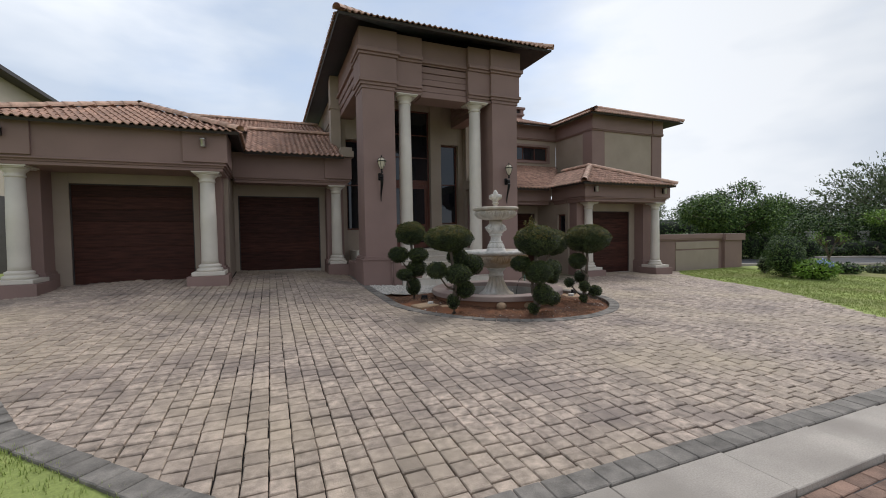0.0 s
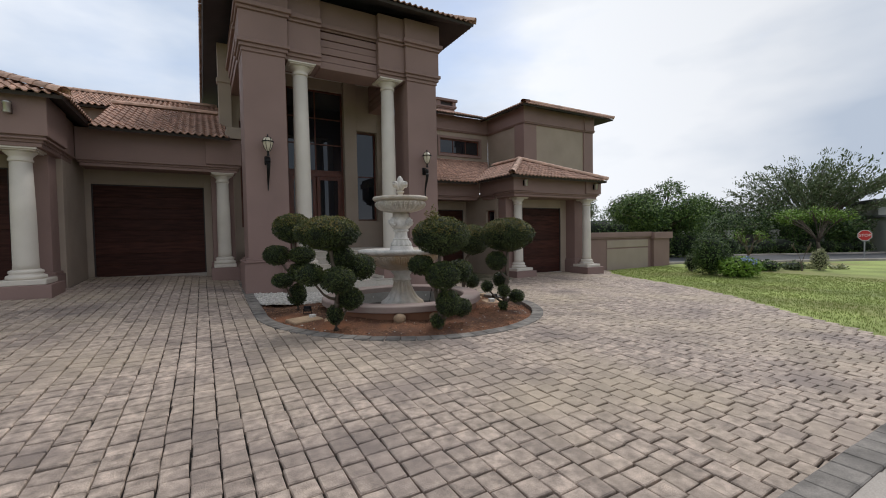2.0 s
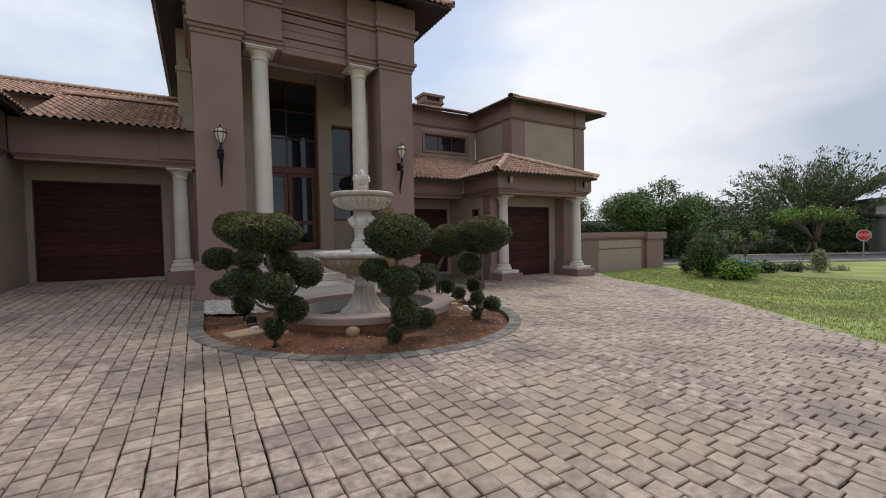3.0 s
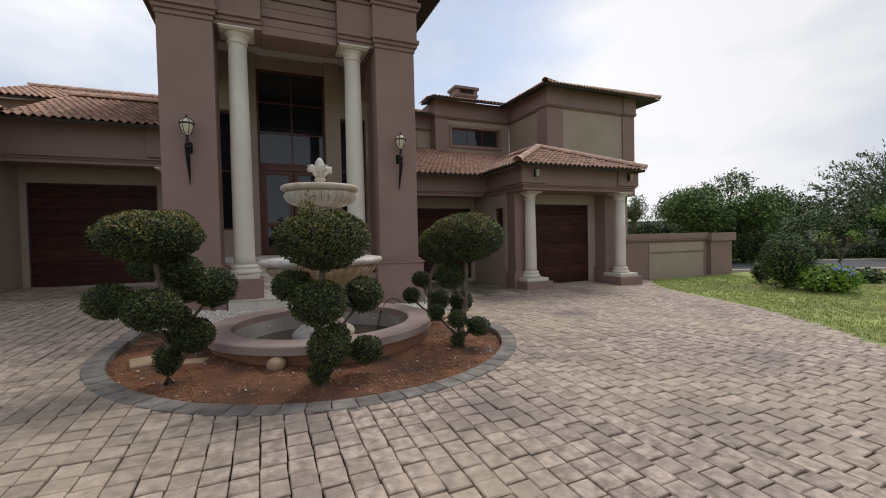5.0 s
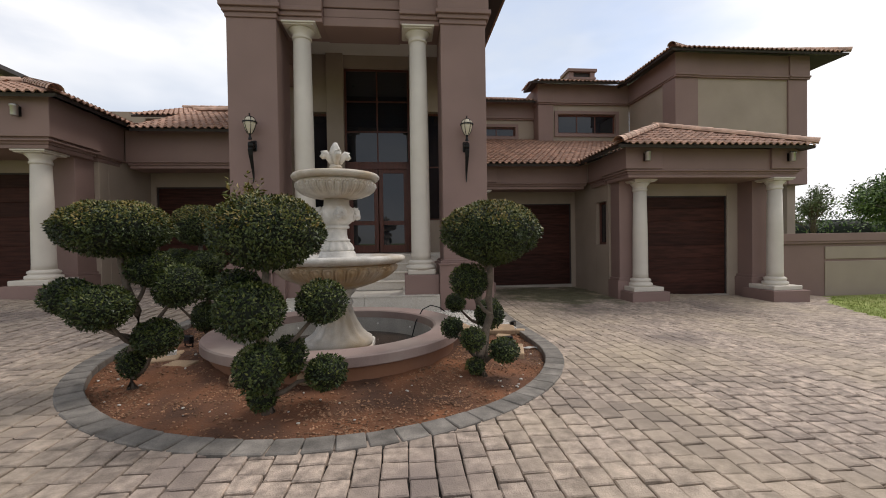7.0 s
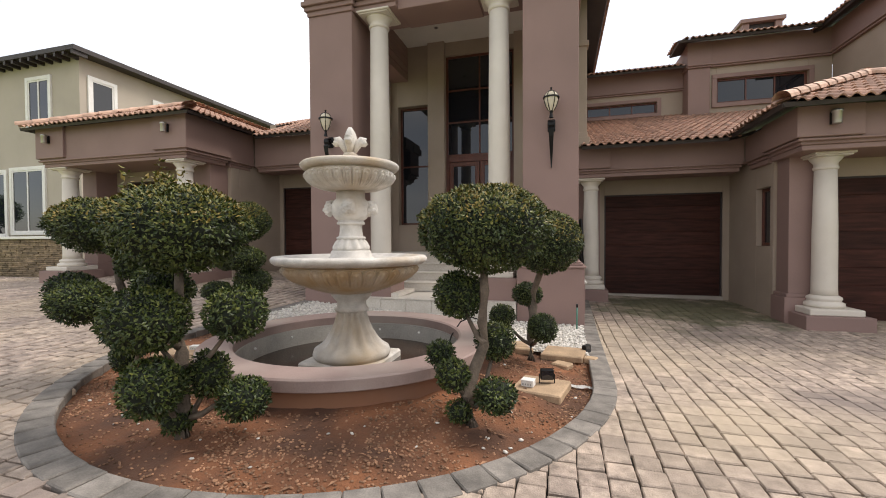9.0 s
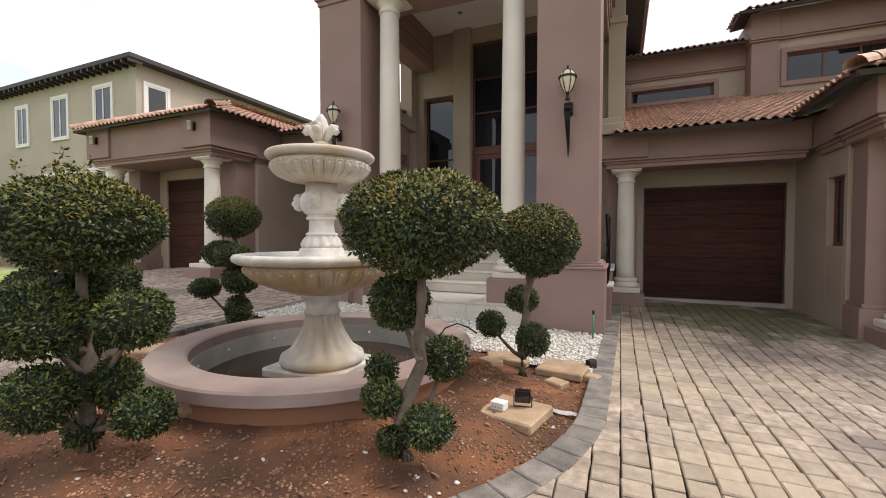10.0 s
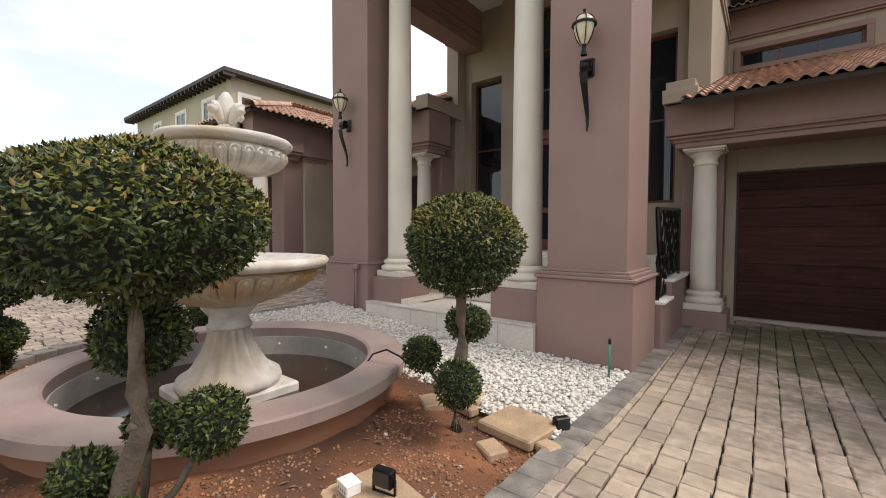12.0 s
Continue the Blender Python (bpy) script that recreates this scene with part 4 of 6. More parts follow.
# ---- planted island: soil, edging, pebbles ----
def patch(name, inside, x0, x1, y0, y1, step, height, mat, label, category):
    verts, faces, index = [], [], {}
    for j in range(int((y1 - y0) / step)):
        for i in range(int((x1 - x0) / step)):
            if not inside(x0 + (i + 0.5) * step, y0 + (j + 0.5) * step):
                continue
            f = []
            for a, b in ((i, j), (i + 1, j), (i + 1, j + 1), (i, j + 1)):
                if (a, b) not in index:
                    index[(a, b)] = len(verts)
                    x, y = x0 + a * step, y0 + b * step
                    verts.append((x, y, height(x, y)))
                f.append(index[(a, b)])
            faces.append(f)
    ob = tagged(raw(name, verts, faces, mat), label, category, kind="structure")
    ob.data.polygons.foreach_set("use_smooth", [True] * len(faces))
    return ob


FX, FY = 5.13, 8.40


def soil_height(x, y):
    d = math.hypot(x - FX, y - FY)
    n = noise.noise(Vector((x, y, 0.3)) * 3.1) * 0.028 + noise.noise(Vector((x, y, 5.3)) * 11) * 0.012
    return gz(x, y) - 0.06 + n + 0.08 * max(0.0, 1 - max(0.0, d - 1.4) / 0.9)


patch("ground_bed_soil", lambda x, y: in_bed(x, y, 2.5) and y < 11.4 and math.hypot(x - FX, y - FY) > 1.3, 2.5, 7.9, 5.8, 11.5, 0.06, soil_height, SOIL, "bare red-brown garden soil", "soil")


def ico(sub):
    bm = bmesh.new()
    bmesh.ops.create_icosphere(bm, subdivisions=sub, radius=1)
    v = np.array([q.co[:] for q in bm.verts])
    f = np.array([[q.index for q in p.verts] for p in bm.faces])
    bm.free()
    return v, f


def scatter(name, rng, places, low, high, mat, label, category, sub=1, flat=0.6):
    """Many small stones, joined: nobody could count them."""
    v0, f0 = ico(sub)
    vs, fs = [], []
    for k, (x, y, z) in enumerate(places):
        s = rng.uniform(low, high) * np.array([1, rng.uniform(0.6, 1), flat * rng.uniform(0.7, 1.1)])
        a = rng.uniform(0, 6.28)
        v = v0 * s * (1 + 0.1 * rng.normal(size=(len(v0), 1)))
        t = rng.uniform(-0.4, 0.4)
        v = np.stack([v[:, 0] * math.cos(t) - v[:, 2] * math.sin(t), v[:, 1], v[:, 0] * math.sin(t) + v[:, 2] * math.cos(t)], 1)
        v = np.stack([v[:, 0] * math.cos(a) - v[:, 1] * math.sin(a), v[:, 0] * math.sin(a) + v[:, 1] * math.cos(a), v[:, 2]], 1)
        vs.append(v + (x, y, z))
        fs.append(f0 + k * len(v0))
    ob = raw(name, np.concatenate(vs).tolist(), np.concatenate(fs).tolist(), mat)
    ob.data.polygons.foreach_set("use_smooth", [True] * len(ob.data.polygons))
    return tagged(ob, label, category, kind="stuff")


rng = np.random.default_rng(7)


def pebble_edge(x):
    """South rim of the pebble bed."""
    return 9.6 + 0.1 * math.sin(5 * x) - 0.25 * max(0.0, (x - 6.6))


spots = []
while len(spots) < 9500:
    x, y = rng.uniform(2.6, 7.85), rng.uniform(9.2, 11.28)
    if in_bed(x, y, 2.44) and y > pebble_edge(x) and math.hypot(x - FX, y - FY) > 1.44 and not (3.72 < x < 6.64 and y > 11.18):
        if ((2.6 < x < 3.74 or 6.6 < x < 7.72) and y > 11.22) or (abs(x - 7.36) < 0.24 and abs(y - 9.42) < 0.22):
            continue
        spots.append((x, y, gz(x, y) - 0.005 + rng.uniform(0, 0.03)))
patch("ground_pebble_bed", lambda x, y: in_bed(x, y, 2.44) and y > pebble_edge(x) + 0.03 and math.hypot(x - FX, y - FY) > 1.4, 2.5, 7.9, 9.0, 11.4, 0.05, lambda x, y: gz(x, y) - 0.004, PEBBLE, "pale grit under the pebbles", "gravel")
scatter("pebbles", rng, spots, 0.015, 0.03, PEBBLE, "rounded white garden pebbles before the porch", "pebbles")
spots = []
while len(spots) < 9000:
    x, y = rng.uniform(2.6, 7.8), rng.uniform(5.9, 9.9)
    if in_bed(x, y, 2.42) and math.hypot(x - FX, y - FY) > 1.45 and rng.random() < 0.25 + 0.75 * (noise.noise(Vector((x, y, 2)) * 1.5) > 0.0):
        spots.append((x, y, soil_height(x, y) + 0.002))
scatter("soil_crumbs", rng, spots, 0.004, 0.015, CLOD, "crumbs of soil and small stones", "soil")
spots = [(x, y, soil_height(x, y) + 0.006) for x, y in ((rng.uniform(2.8, 7.6), rng.uniform(6.2, 9.3)) for k in range(110)) if in_bed(x, y, 2.4) and math.hypot(x - FX, y - FY) > 1.5]
scatter("stone_chips", rng, spots, 0.008, 0.021, PEBBLE, "pale stone chips lying on the soil", "stones")

# dry leaves and twigs on the soil
verts, faces = [], []
for k in range(420):
    x, y = rng.uniform(2.7, 7.7), rng.uniform(6.0, 9.5)
    if not in_bed(x, y, 2.4) or math.hypot(x - FX, y - FY) < 1.46:
        continue
    a, l, w, z = rng.uniform(0, 6.28), rng.uniform(0.02, 0.05), rng.uniform(0.006, 0.014), soil_height(x, y) + 0.008
    c, s = math.cos(a), math.sin(a)
    i = len(verts)
    verts += [(x - l * c, y - l * s, z), (x + w * s, y - w * c, z + 0.008), (x + l * c, y + l * s, z + 0.004), (x - w * s, y + w * c, z + 0.006)]
    faces.append((i, i + 1, i + 2, i + 3))
tagged(raw("dry_leaves", verts, faces, CLOD), "dry fallen leaves on the soil", "leaves", kind="stuff")


def stone(x, y, z, r, mat, label, name="stone", squash=0.8):
    bm = bmesh.new()
    bmesh.ops.create_icosphere(bm, subdivisions=3, radius=r)
    for v in bm.verts:
        v.co *= 1 + 0.12 * noise.noise(v.co * 5 + Vector((x, y, 0)))
        v.co.z *= squash
    ob = part(name, bm, mat, smooth=True)
    ob.matrix_world = pose(x, y, z)
    return tagged(ob, label, "stone", "boulders in the flower bed")


stone(4.47, 7.05, soil_height(4.47, 7.05) + 0.05, 0.098, SANDSTONE, "smooth round tan boulder on the soil", "boulder")
stone(5.06, 7.05, soil_height(5.06, 7.05) + 0.05, 0.1, SANDSTONE, "smooth round tan boulder on the soil", "boulder")


def slab(x, y, w, d, h, turn, label):
    ob = part("stone_slab", boxes((-w / 2, w / 2, -d / 2, d / 2, -0.04, h)), SANDSTONE, bevel=0.012)
    ob.matrix_world = pose(x, y, (gz(x, y) + 0.002 if y > 9.2 and x > 6 else soil_height(x, y) - 0.008), 1.5, -1, turn)
    return tagged(ob, label, "stone slab", "sandstone slabs in the flower bed")


slab(7.15, 8.17, 0.45, 0.42, 0.04, -14, "flat square sandstone slab under a floodlight")
slab(7.36, 9.42, 0.47, 0.4, 0.035, -10, "flat sandstone slab beside the pebbles")
slab(7.34, 9.07, 0.2, 0.15, 0.05, -30, "small loose sandstone block")
slab(6.72, 9.55, 0.4, 0.25, 0.035, 20, "flat sandstone slab beside the pebbles")
slab(6.62, 9.3, 0.25, 0.16, 0.03, -35, "broken piece of sandstone")
slab(6.85, 9.42, 0.3, 0.1, 0.03, -12, "broken piece of sandstone")
slab(7.65, 9.27, 0.14, 0.12, 0.025, -20, "small tan paving piece")
slab(3.22, 8.0, 0.48, 0.36, 0.04, 15, "flat sandstone slab under a junction box")
slab(3.62, 7.72, 0.3, 0.2, 0.03, -15, "flat sandstone slab on the soil")


def floodlight(x, y, z, turn, label, size=0.8):
    f = thing("floodlight", x, y, z, label, "floodlight", "floodlights in the flower bed", turn=turn)
    part("housing", boxes((-0.075, 0.075, -0.035, 0.035, 0.05, 0.17)), IRON, f, bevel=0.01)
    part("lens", boxes((-0.062, 0.062, -0.04, -0.036, 0.062, 0.158)), GLASS, f)
    part("bracket", boxes((-0.09, -0.08, -0.01, 0.01, 0, 0.11), (0.08, 0.09, -0.01, 0.01, 0, 0.11), (-0.09, 0.09, -0.01, 0.01, 0, 0.008)), IRON, f)
    f.scale = (size, size, size)
    return f


floodlight(7.2, 8.22, soil_height(7.15, 8.17) + 0.03, 10, "small black floodlight on a sandstone slab")
floodlight(7.62, 9.56, soil_height(7.6, 9.5) + 0.03, 55, "small black floodlight by the pebbles")
floodlight(3.36, 8.42, soil_height(3.36, 8.42) + 0.005, -30, "small black floodlight on the soil")
bm = bmesh.new()
scrap = [[bm.verts.new((0.052 * i - 0.13, side * (0.03 + 0.008 * (i % 3)), 0.012 + 0.008 * math.sin(2.1 * i + side))) for side in (-1, 1)] for i in range(6)]
for a, b in zip(scrap, scrap[1:]):
    bm.faces.new((a[0], b[0], b[1], a[1]))
bmesh.ops.solidify(bm, geom=bm.faces[:], thickness=0.002)
litter = part("paper_scrap", bm, WHITE)
litter.matrix_world = pose(7.49, 8.38, soil_height(7.49, 8.38) + 0.01, 0, 0, -5)
tagged(litter, "crumpled white paper strip lying on the soil", "litter")
jb = thing("junction_box", 7.04, 8.12, soil_height(7.15, 8.17) + 0.03, "white plastic cable junction box on a slab", "junction box", turn=-12)
jb.scale = (0.85, 0.85, 0.75)
part("body", boxes((-0.065, 0.065, -0.05, 0.05, 0, 0.07)), WHITE, jb, bevel=0.006)
part("lid", boxes((-0.068, 0.068, -0.053, 0.053, 0.07, 0.082)), WHITE, jb, bevel=0.004)
for i in range(4):
    part("slot", boxes((-0.05 + 0.027 * i, -0.037 + 0.027 * i, -0.0515, -0.0495, 0.02, 0.04)), POLE, jb)
copy_thing(jb, pose(3.36, 8.05, soil_height(3.22, 8.0) + 0.03, 0, 0, 20) @ Matrix.Diagonal((0.85, 0.85, 0.75, 1)))

# ---- fountain ----
fo = thing("fountain", FX, FY, 0, "two-tiered cast stone fountain in a round basin", "fountain")


def ring(profile, n=96):
    """A turned ring whose profile closes on itself."""
    bm = bmesh.new()
    rings = [[bm.verts.new((r * math.cos(2 * math.pi * i / n), r * math.sin(2 * math.pi * i / n), z)) for i in range(n)] for r, z in profile]
    for a, b in zip(rings, rings[1:] + rings[:1]):
        for i in range(n):
            bm.faces.new((a[i], a[(i + 1) % n], b[(i + 1) % n], b[i]))
    bmesh.ops.recalc_face_normals(bm, faces=bm.faces[:])
    return bm


def gadroon(rows, count, depth, low, high):
    """A bowl ringed with raised rounded lobes that fade at their ends."""
    prof = []
    for (r0, z0), (r1, z1) in zip(rows, rows[1:]):
        prof += [(r0 + (r1 - r0) * k / 6, z0 + (z1 - z0) * k / 6) for k in range(6)]
    prof.append(rows[-1])
    bm, n, rings = bmesh.new(), count * 14, []
    for r, z in prof:
        f = max(0.0, min(1.0, (z - low) / (high - low)))
        env = min(1.0, 5 * f * (1 - f)) if 0 < f < 1 else 0.0
        line = []
        for i in range(n):
            a = 2 * math.pi * i / n
            u = 2 * ((count * i / n) % 1.0) - 1
            d = abs(u) if f < 0.66 else math.hypot(u, (f - 0.66) / 0.34)
            rib = math.exp(-((d - 0.74) / 0.13) ** 2) + 0.8 * math.exp(-(d / 0.3) ** 2) - 1.2 * min(1.0, max(0.0, (d - 0.86) / 0.1)) * (f < 0.98)
            k = r + depth * env * (rib - 0.3)
            line.append(bm.verts.new((k * math.cos(a), k * math.sin(a), z)))
        rings.append(line)
    for a, b in zip(rings, rings[1:]):
        for i in range(n):
            bm.faces.new((a[i], a[(i + 1) % n], b[(i + 1) % n], b[i]))
    return bm


part("basin_wall", ring([(1.2, -0.25), (1.39, -0.25), (1.41, 0.19), (1.2, 0.19)]), BASIN, fo, "mauve rendered basin wall")
part("basin_coping", ring([(1.165, 0.19), (1.475, 0.19), (1.49, 0.2), (1.49, 0.285), (1.475, 0.3), (1.19, 0.3), (1.165, 0.285)]), COPING, fo, "broad dusty mauve coping")
part("basin_lining", ring([(1.13, -0.08), (1.199, -0.08), (1.199, 0.188), (1.15, 0.188)]), POOLGREY, fo, "grey rendered lining")
part("basin_floor", lathe([(1.19, -0.2), (1.19, -0.05)], 64), POOLGREY, fo)
part("water", lathe([(1.14, -0.05), (1.14, -0.01)], 64), MUD, fo, "shallow brown standing water")
for k in range(12):
    a = 2 * math.pi * (k + 0.3) / 12
    part("jet", lathe([(0.014, 0), (0.014, 0.012), (0.006, 0.02), (0.0, 0.022)], 10), WHITE, fo, "small white plastic jet").matrix_local = pose(1.133 * math.cos(a), 1.133 * math.sin(a), 0.11, 0, -90, math.degrees(a))
part("foot", boxes((-0.41, 0.41, -0.41, 0.41, -0.03, 0.07)), FSTONE, fo, bevel=0.02)
part("pedestal", lathe([(0.4, 0.07), (0.415, 0.11), (0.4, 0.16), (0.34, 0.2), (0.29, 0.25), (0.23, 0.35), (0.19, 0.44), (0.165, 0.53), (0.16, 0.56)], 112, flute=14, depth=0.038, band=(0.19, 0.54)), FSTONE, fo, smooth=True)
part("pedestal_neck", lathe([(0.175, 0.56), (0.18, 0.585), (0.16, 0.6), (0.155, 0.66), (0.19, 0.7), (0.215, 0.73), (0.22, 0.77)], 48), FSTONE, fo, smooth=True)
part("lower_bowl", gadroon([(0.22, 0.76), (0.315, 0.78), (0.463, 0.83), (0.574, 0.88), (0.647, 0.93), (0.698, 0.98), (0.722, 1.02), (0.717, 1.045), (0.694, 1.06), (0.74, 1.07)], 34, 0.026, 0.86, 1.05), FBOWL, fo, "cream bowl streaked with ochre", smooth=True)
part("lower_rim", lathe([(0.722, 1.065), (0.777, 1.07), (0.819, 1.1), (0.823, 1.13), (0.805, 1.155), (0.758, 1.16), (0.703, 1.145), (0.555, 1.1), (0.278, 1.08), (0.019, 1.08)], 96), FSTONE, fo, smooth=True)
part("stem_foot", lathe([(0.245, 1.08), (0.25, 1.13), (0.235, 1.145), (0.22, 1.15), (0.215, 1.2), (0.2, 1.215)], 96, flute=24, depth=0.016, band=(1.1, 1.14)), FSTONE, fo, smooth=True)
part("stem", lathe([(0.195, 1.21), (0.205, 1.25), (0.18, 1.3), (0.13, 1.35), (0.12, 1.42), (0.118, 1.5), (0.14, 1.52), (0.135, 1.54)], 96, flute=12, depth=0.032, band=(1.22, 1.31)), FSTONE, fo, smooth=True)
part("stem_ring", lathe([(0.14, 1.33), (0.155, 1.34), (0.155, 1.355), (0.135, 1.365), (0.125, 1.37)], 40), FSTONE, fo, smooth=True)
part("stem_collar", lathe([(0.12, 1.485), (0.148, 1.495), (0.15, 1.515), (0.13, 1.525)], 40), FSTONE, fo, smooth=True)
part("urn", lathe([(0.13, 1.53), (0.17, 1.56), (0.2, 1.61), (0.205, 1.7), (0.18, 1.75), (0.155, 1.77), (0.15, 1.86)], 48), FSTONE, fo, smooth=True)
for k in range(4):
    a = math.radians(20 + 90 * k)
    bm = bmesh.new()
    bmesh.ops.create_icosphere(bm, subdivisions=4, radius=0.078)
    for v in bm.verts:
        v.co *= 1 + 0.3 * noise.noise(v.co * 20 + Vector((3, 0, 0))) + 0.3 * noise.noise(v.co * 55 + Vector((0, 5, 0)))
    bmesh.ops.translate(bm, verts=bm.verts[:], vec=(0.21 * math.cos(a), 0.21 * math.sin(a), 1.665))
    part("carved_mask", bm, FSTONE, fo, smooth=True)
part("upper_bowl", gadroon([(0.15, 1.85), (0.22, 1.855), (0.31, 1.87), (0.39, 1.905), (0.44, 1.945), (0.468, 1.99), (0.475, 2.02), (0.465, 2.045), (0.44, 2.06), (0.47, 2.072)], 30, 0.026, 1.86, 2.045), FSTONE, fo, smooth=True)
part("upper_rim", lathe([(0.46, 2.068), (0.5, 2.075), (0.522, 2.1), (0.524, 2.122), (0.505, 2.142), (0.45, 2.14), (0.35, 2.115), (0.02, 2.1)], 96), FSTONE, fo, smooth=True)
bm = lathe([(0.075, 2.09), (0.07, 2.14), (0.045, 2.18), (0.05, 2.21), (0.078, 2.23), (0.078, 2.25), (0.05, 2.27)], 24)
lathe([(0.02, 2.25), (0.05, 2.3), (0.075, 2.37), (0.078, 2.42), (0.055, 2.49), (0.02, 2.54), (0.0, 2.545)], 20, bm, flute=5, depth=0.016, band=(2.28, 2.5))
for k in range(4):
    c, s_ = math.cos(math.radians(20 + 90 * k)), math.sin(math.radians(20 + 90 * k))
    tube(bm, [(d * c, d * s_, z) for d, z in ((0.03, 2.25), (0.06, 2.31), (0.095, 2.37), (0.125, 2.4), (0.15, 2.395), (0.158, 2.37), (0.145, 2.35), (0.125, 2.345))], [0.022, 0.032, 0.042, 0.046, 0.042, 0.036, 0.026, 0.008], 10)
    ball = bmesh.ops.create_icosphere(bm, subdivisions=2, radius=0.042)
    bmesh.ops.translate(bm, verts=ball["verts"], vec=(0.14 * c, 0.14 * s_, 2.372))
part("finial", bm, FSTONE, fo, smooth=True)
bm = bmesh.new()
tube(bm, [(0.9, 0.58, -0.01), (0.96, 0.62, 0.2), (1.06, 0.67, 0.36), (1.18, 0.71, 0.41), (1.3, 0.74, 0.37), (1.38, 0.77, 0.31)], [0.008] * 6, 6)
part("cable", bm, IRON, fo, "thin black pump cable")


# ---- clipped cloud-pruned trees ----
def topiary(bx, by, clumps, seed, lean, shoots=0):
    rng = np.random.default_rng(seed)
    z0 = soil_height(bx, by) - 0.03
    t = thing("topiary_tree", bx, by, 0, "cloud-pruned evergreen tree clipped into leafy balls", "topiary tree", "topiary trees round the fountain")
    top = clumps[0]
    tx, ty, tz = top[0] - bx, top[1] - by, top[2] - top[4] * 0.5
    line = [(0, 0, z0), (-lean * 0.3, -0.01, 0.2), (lean * 0.2, 0.01, 0.38), (lean, 0.04, 0.56), (lean * 0.9, 0.03, 0.72), (lean * 0.5 + tx * 0.5, ty * 0.6, 0.95), (tx * 0.9, ty, tz)]
    bm = tube(bmesh.new(), line, [0.058, 0.046, 0.042, 0.04, 0.036, 0.032, 0.028], 12)
    for v in bm.verts:
        v.co += Vector((noise.noise(v.co * 9), noise.noise(v.co * 9 + Vector((3, 0, 0))), 0)) * 0.016
    part("trunk", bm, BARK, t, "knotty grey-brown trunk", smooth=True)
    for k, (x, y, z, r, h) in enumerate(clumps):
        x, y = x - bx, y - by
        if k:
            s = max(0.12, z - 0.3 - 0.25 * math.hypot(x, y))
            f = min(1.0, s / tz)
            sx, sy = lean * math.sin(math.pi * f) * 0.8 + tx * f * f, ty * f * f
            bm = tube(bmesh.new(), [(sx, sy, s), (sx + (x - sx) * 0.3, sy + (y - sy) * 0.3 + 0.02, s + 0.04), ((sx + x) / 2, (sy + y) / 2 + 0.02, s + 0.1), (x, y, z - h * 0.3)], [0.024, 0.021, 0.017, 0.011], 8)
            part("limb", bm, BARK, t, smooth=True)
        r, h, c = r * 0.95, h * (0.92 if k == 0 else 0.95), 0.06 if k == 0 else 0.03
        z -= 0.025 if k == 0 else 0.01
        # dark core paints the clump's inner shade behind the leaves
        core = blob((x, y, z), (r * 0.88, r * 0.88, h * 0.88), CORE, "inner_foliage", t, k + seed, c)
        n = int(20000 * (r * r + 2 * r * h))
        crown = leaves(rng, (x, y, z), (r, r, h), n, 0.026, "crown" if k == 0 else "leaf_ball", LEAF, t, 0.25, 0.87, 0.04, c)
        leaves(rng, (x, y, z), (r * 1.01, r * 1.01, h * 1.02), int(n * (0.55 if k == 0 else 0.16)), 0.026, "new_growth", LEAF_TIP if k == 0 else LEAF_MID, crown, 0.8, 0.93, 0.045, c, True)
        if k == 0 and shoots:
            for a in range(shoots):
                px, py, hh = x - 0.14 + rng.normal() * 0.07, y + rng.normal() * 0.07, rng.uniform(0.05, 0.17)
                leaves(rng, (px, py, z + h * 0.92 + hh * 0.5), (0.022, 0.022, hh), 26, 0.036, "young_shoot", LEAF_TIP, crown, 1.2, 0.2, 0.0)
    return t


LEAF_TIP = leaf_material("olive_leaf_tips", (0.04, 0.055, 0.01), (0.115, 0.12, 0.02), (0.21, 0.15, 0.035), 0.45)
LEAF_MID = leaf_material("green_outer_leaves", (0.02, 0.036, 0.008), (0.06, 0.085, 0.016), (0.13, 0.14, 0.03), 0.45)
topiary(3.5, 7.15, [(3.4, 7.13, 1.49, 0.48, 0.26), (3.1, 7.0, 0.9, 0.2, 0.16), (3.45, 6.85, 0.82, 0.25, 0.19), (3.62, 7.24, 1.12, 0.21, 0.17), (3.91, 7.18, 0.96, 0.22, 0.2), (3.72, 7.15, 0.5, 0.2, 0.17), (3.49, 7.17, 0.28, 0.12, 0.15)], 11, 0.05)
topiary(4.88, 6.5, [(4.91, 6.48, 1.42, 0.45, 0.3), (4.63, 6.6, 0.98, 0.2, 0.15), (4.83, 6.3, 0.84, 0.26, 0.21), (5.29, 6.55, 0.86, 0.2, 0.18), (4.9, 6.27, 0.43, 0.19, 0.19), (5.31, 6.58, 0.29, 0.17, 0.14), (5.02, 6.59, 0.43, 0.14, 0.16), (4.84, 6.5, 0.14, 0.11, 0.1)], 12, -0.04, 9)
topiary(6.7, 7.24, [(6.8, 7.27, 1.42, 0.505, 0.33), (6.59, 7.35, 0.92, 0.2, 0.18), (6.83, 7.52, 0.54, 0.16, 0.15), (6.42, 7.42, 0.44, 0.11, 0.11), (6.59, 7.13, 0.38, 0.12, 0.115), (6.89, 7.14, 0.26, 0.15, 0.12), (6.62, 7.2, 0.1, 0.09, 0.08)], 13, 0.09)
topiary(7.0, 9.13, [(7.17, 8.98, 1.31, 0.4, 0.36), (6.94, 9.37, 0.68, 0.18, 0.14), (6.67, 9.14, 0.44, 0.15, 0.14), (7.13, 8.97, 0.36, 0.165, 0.16)], 14, 0.03)
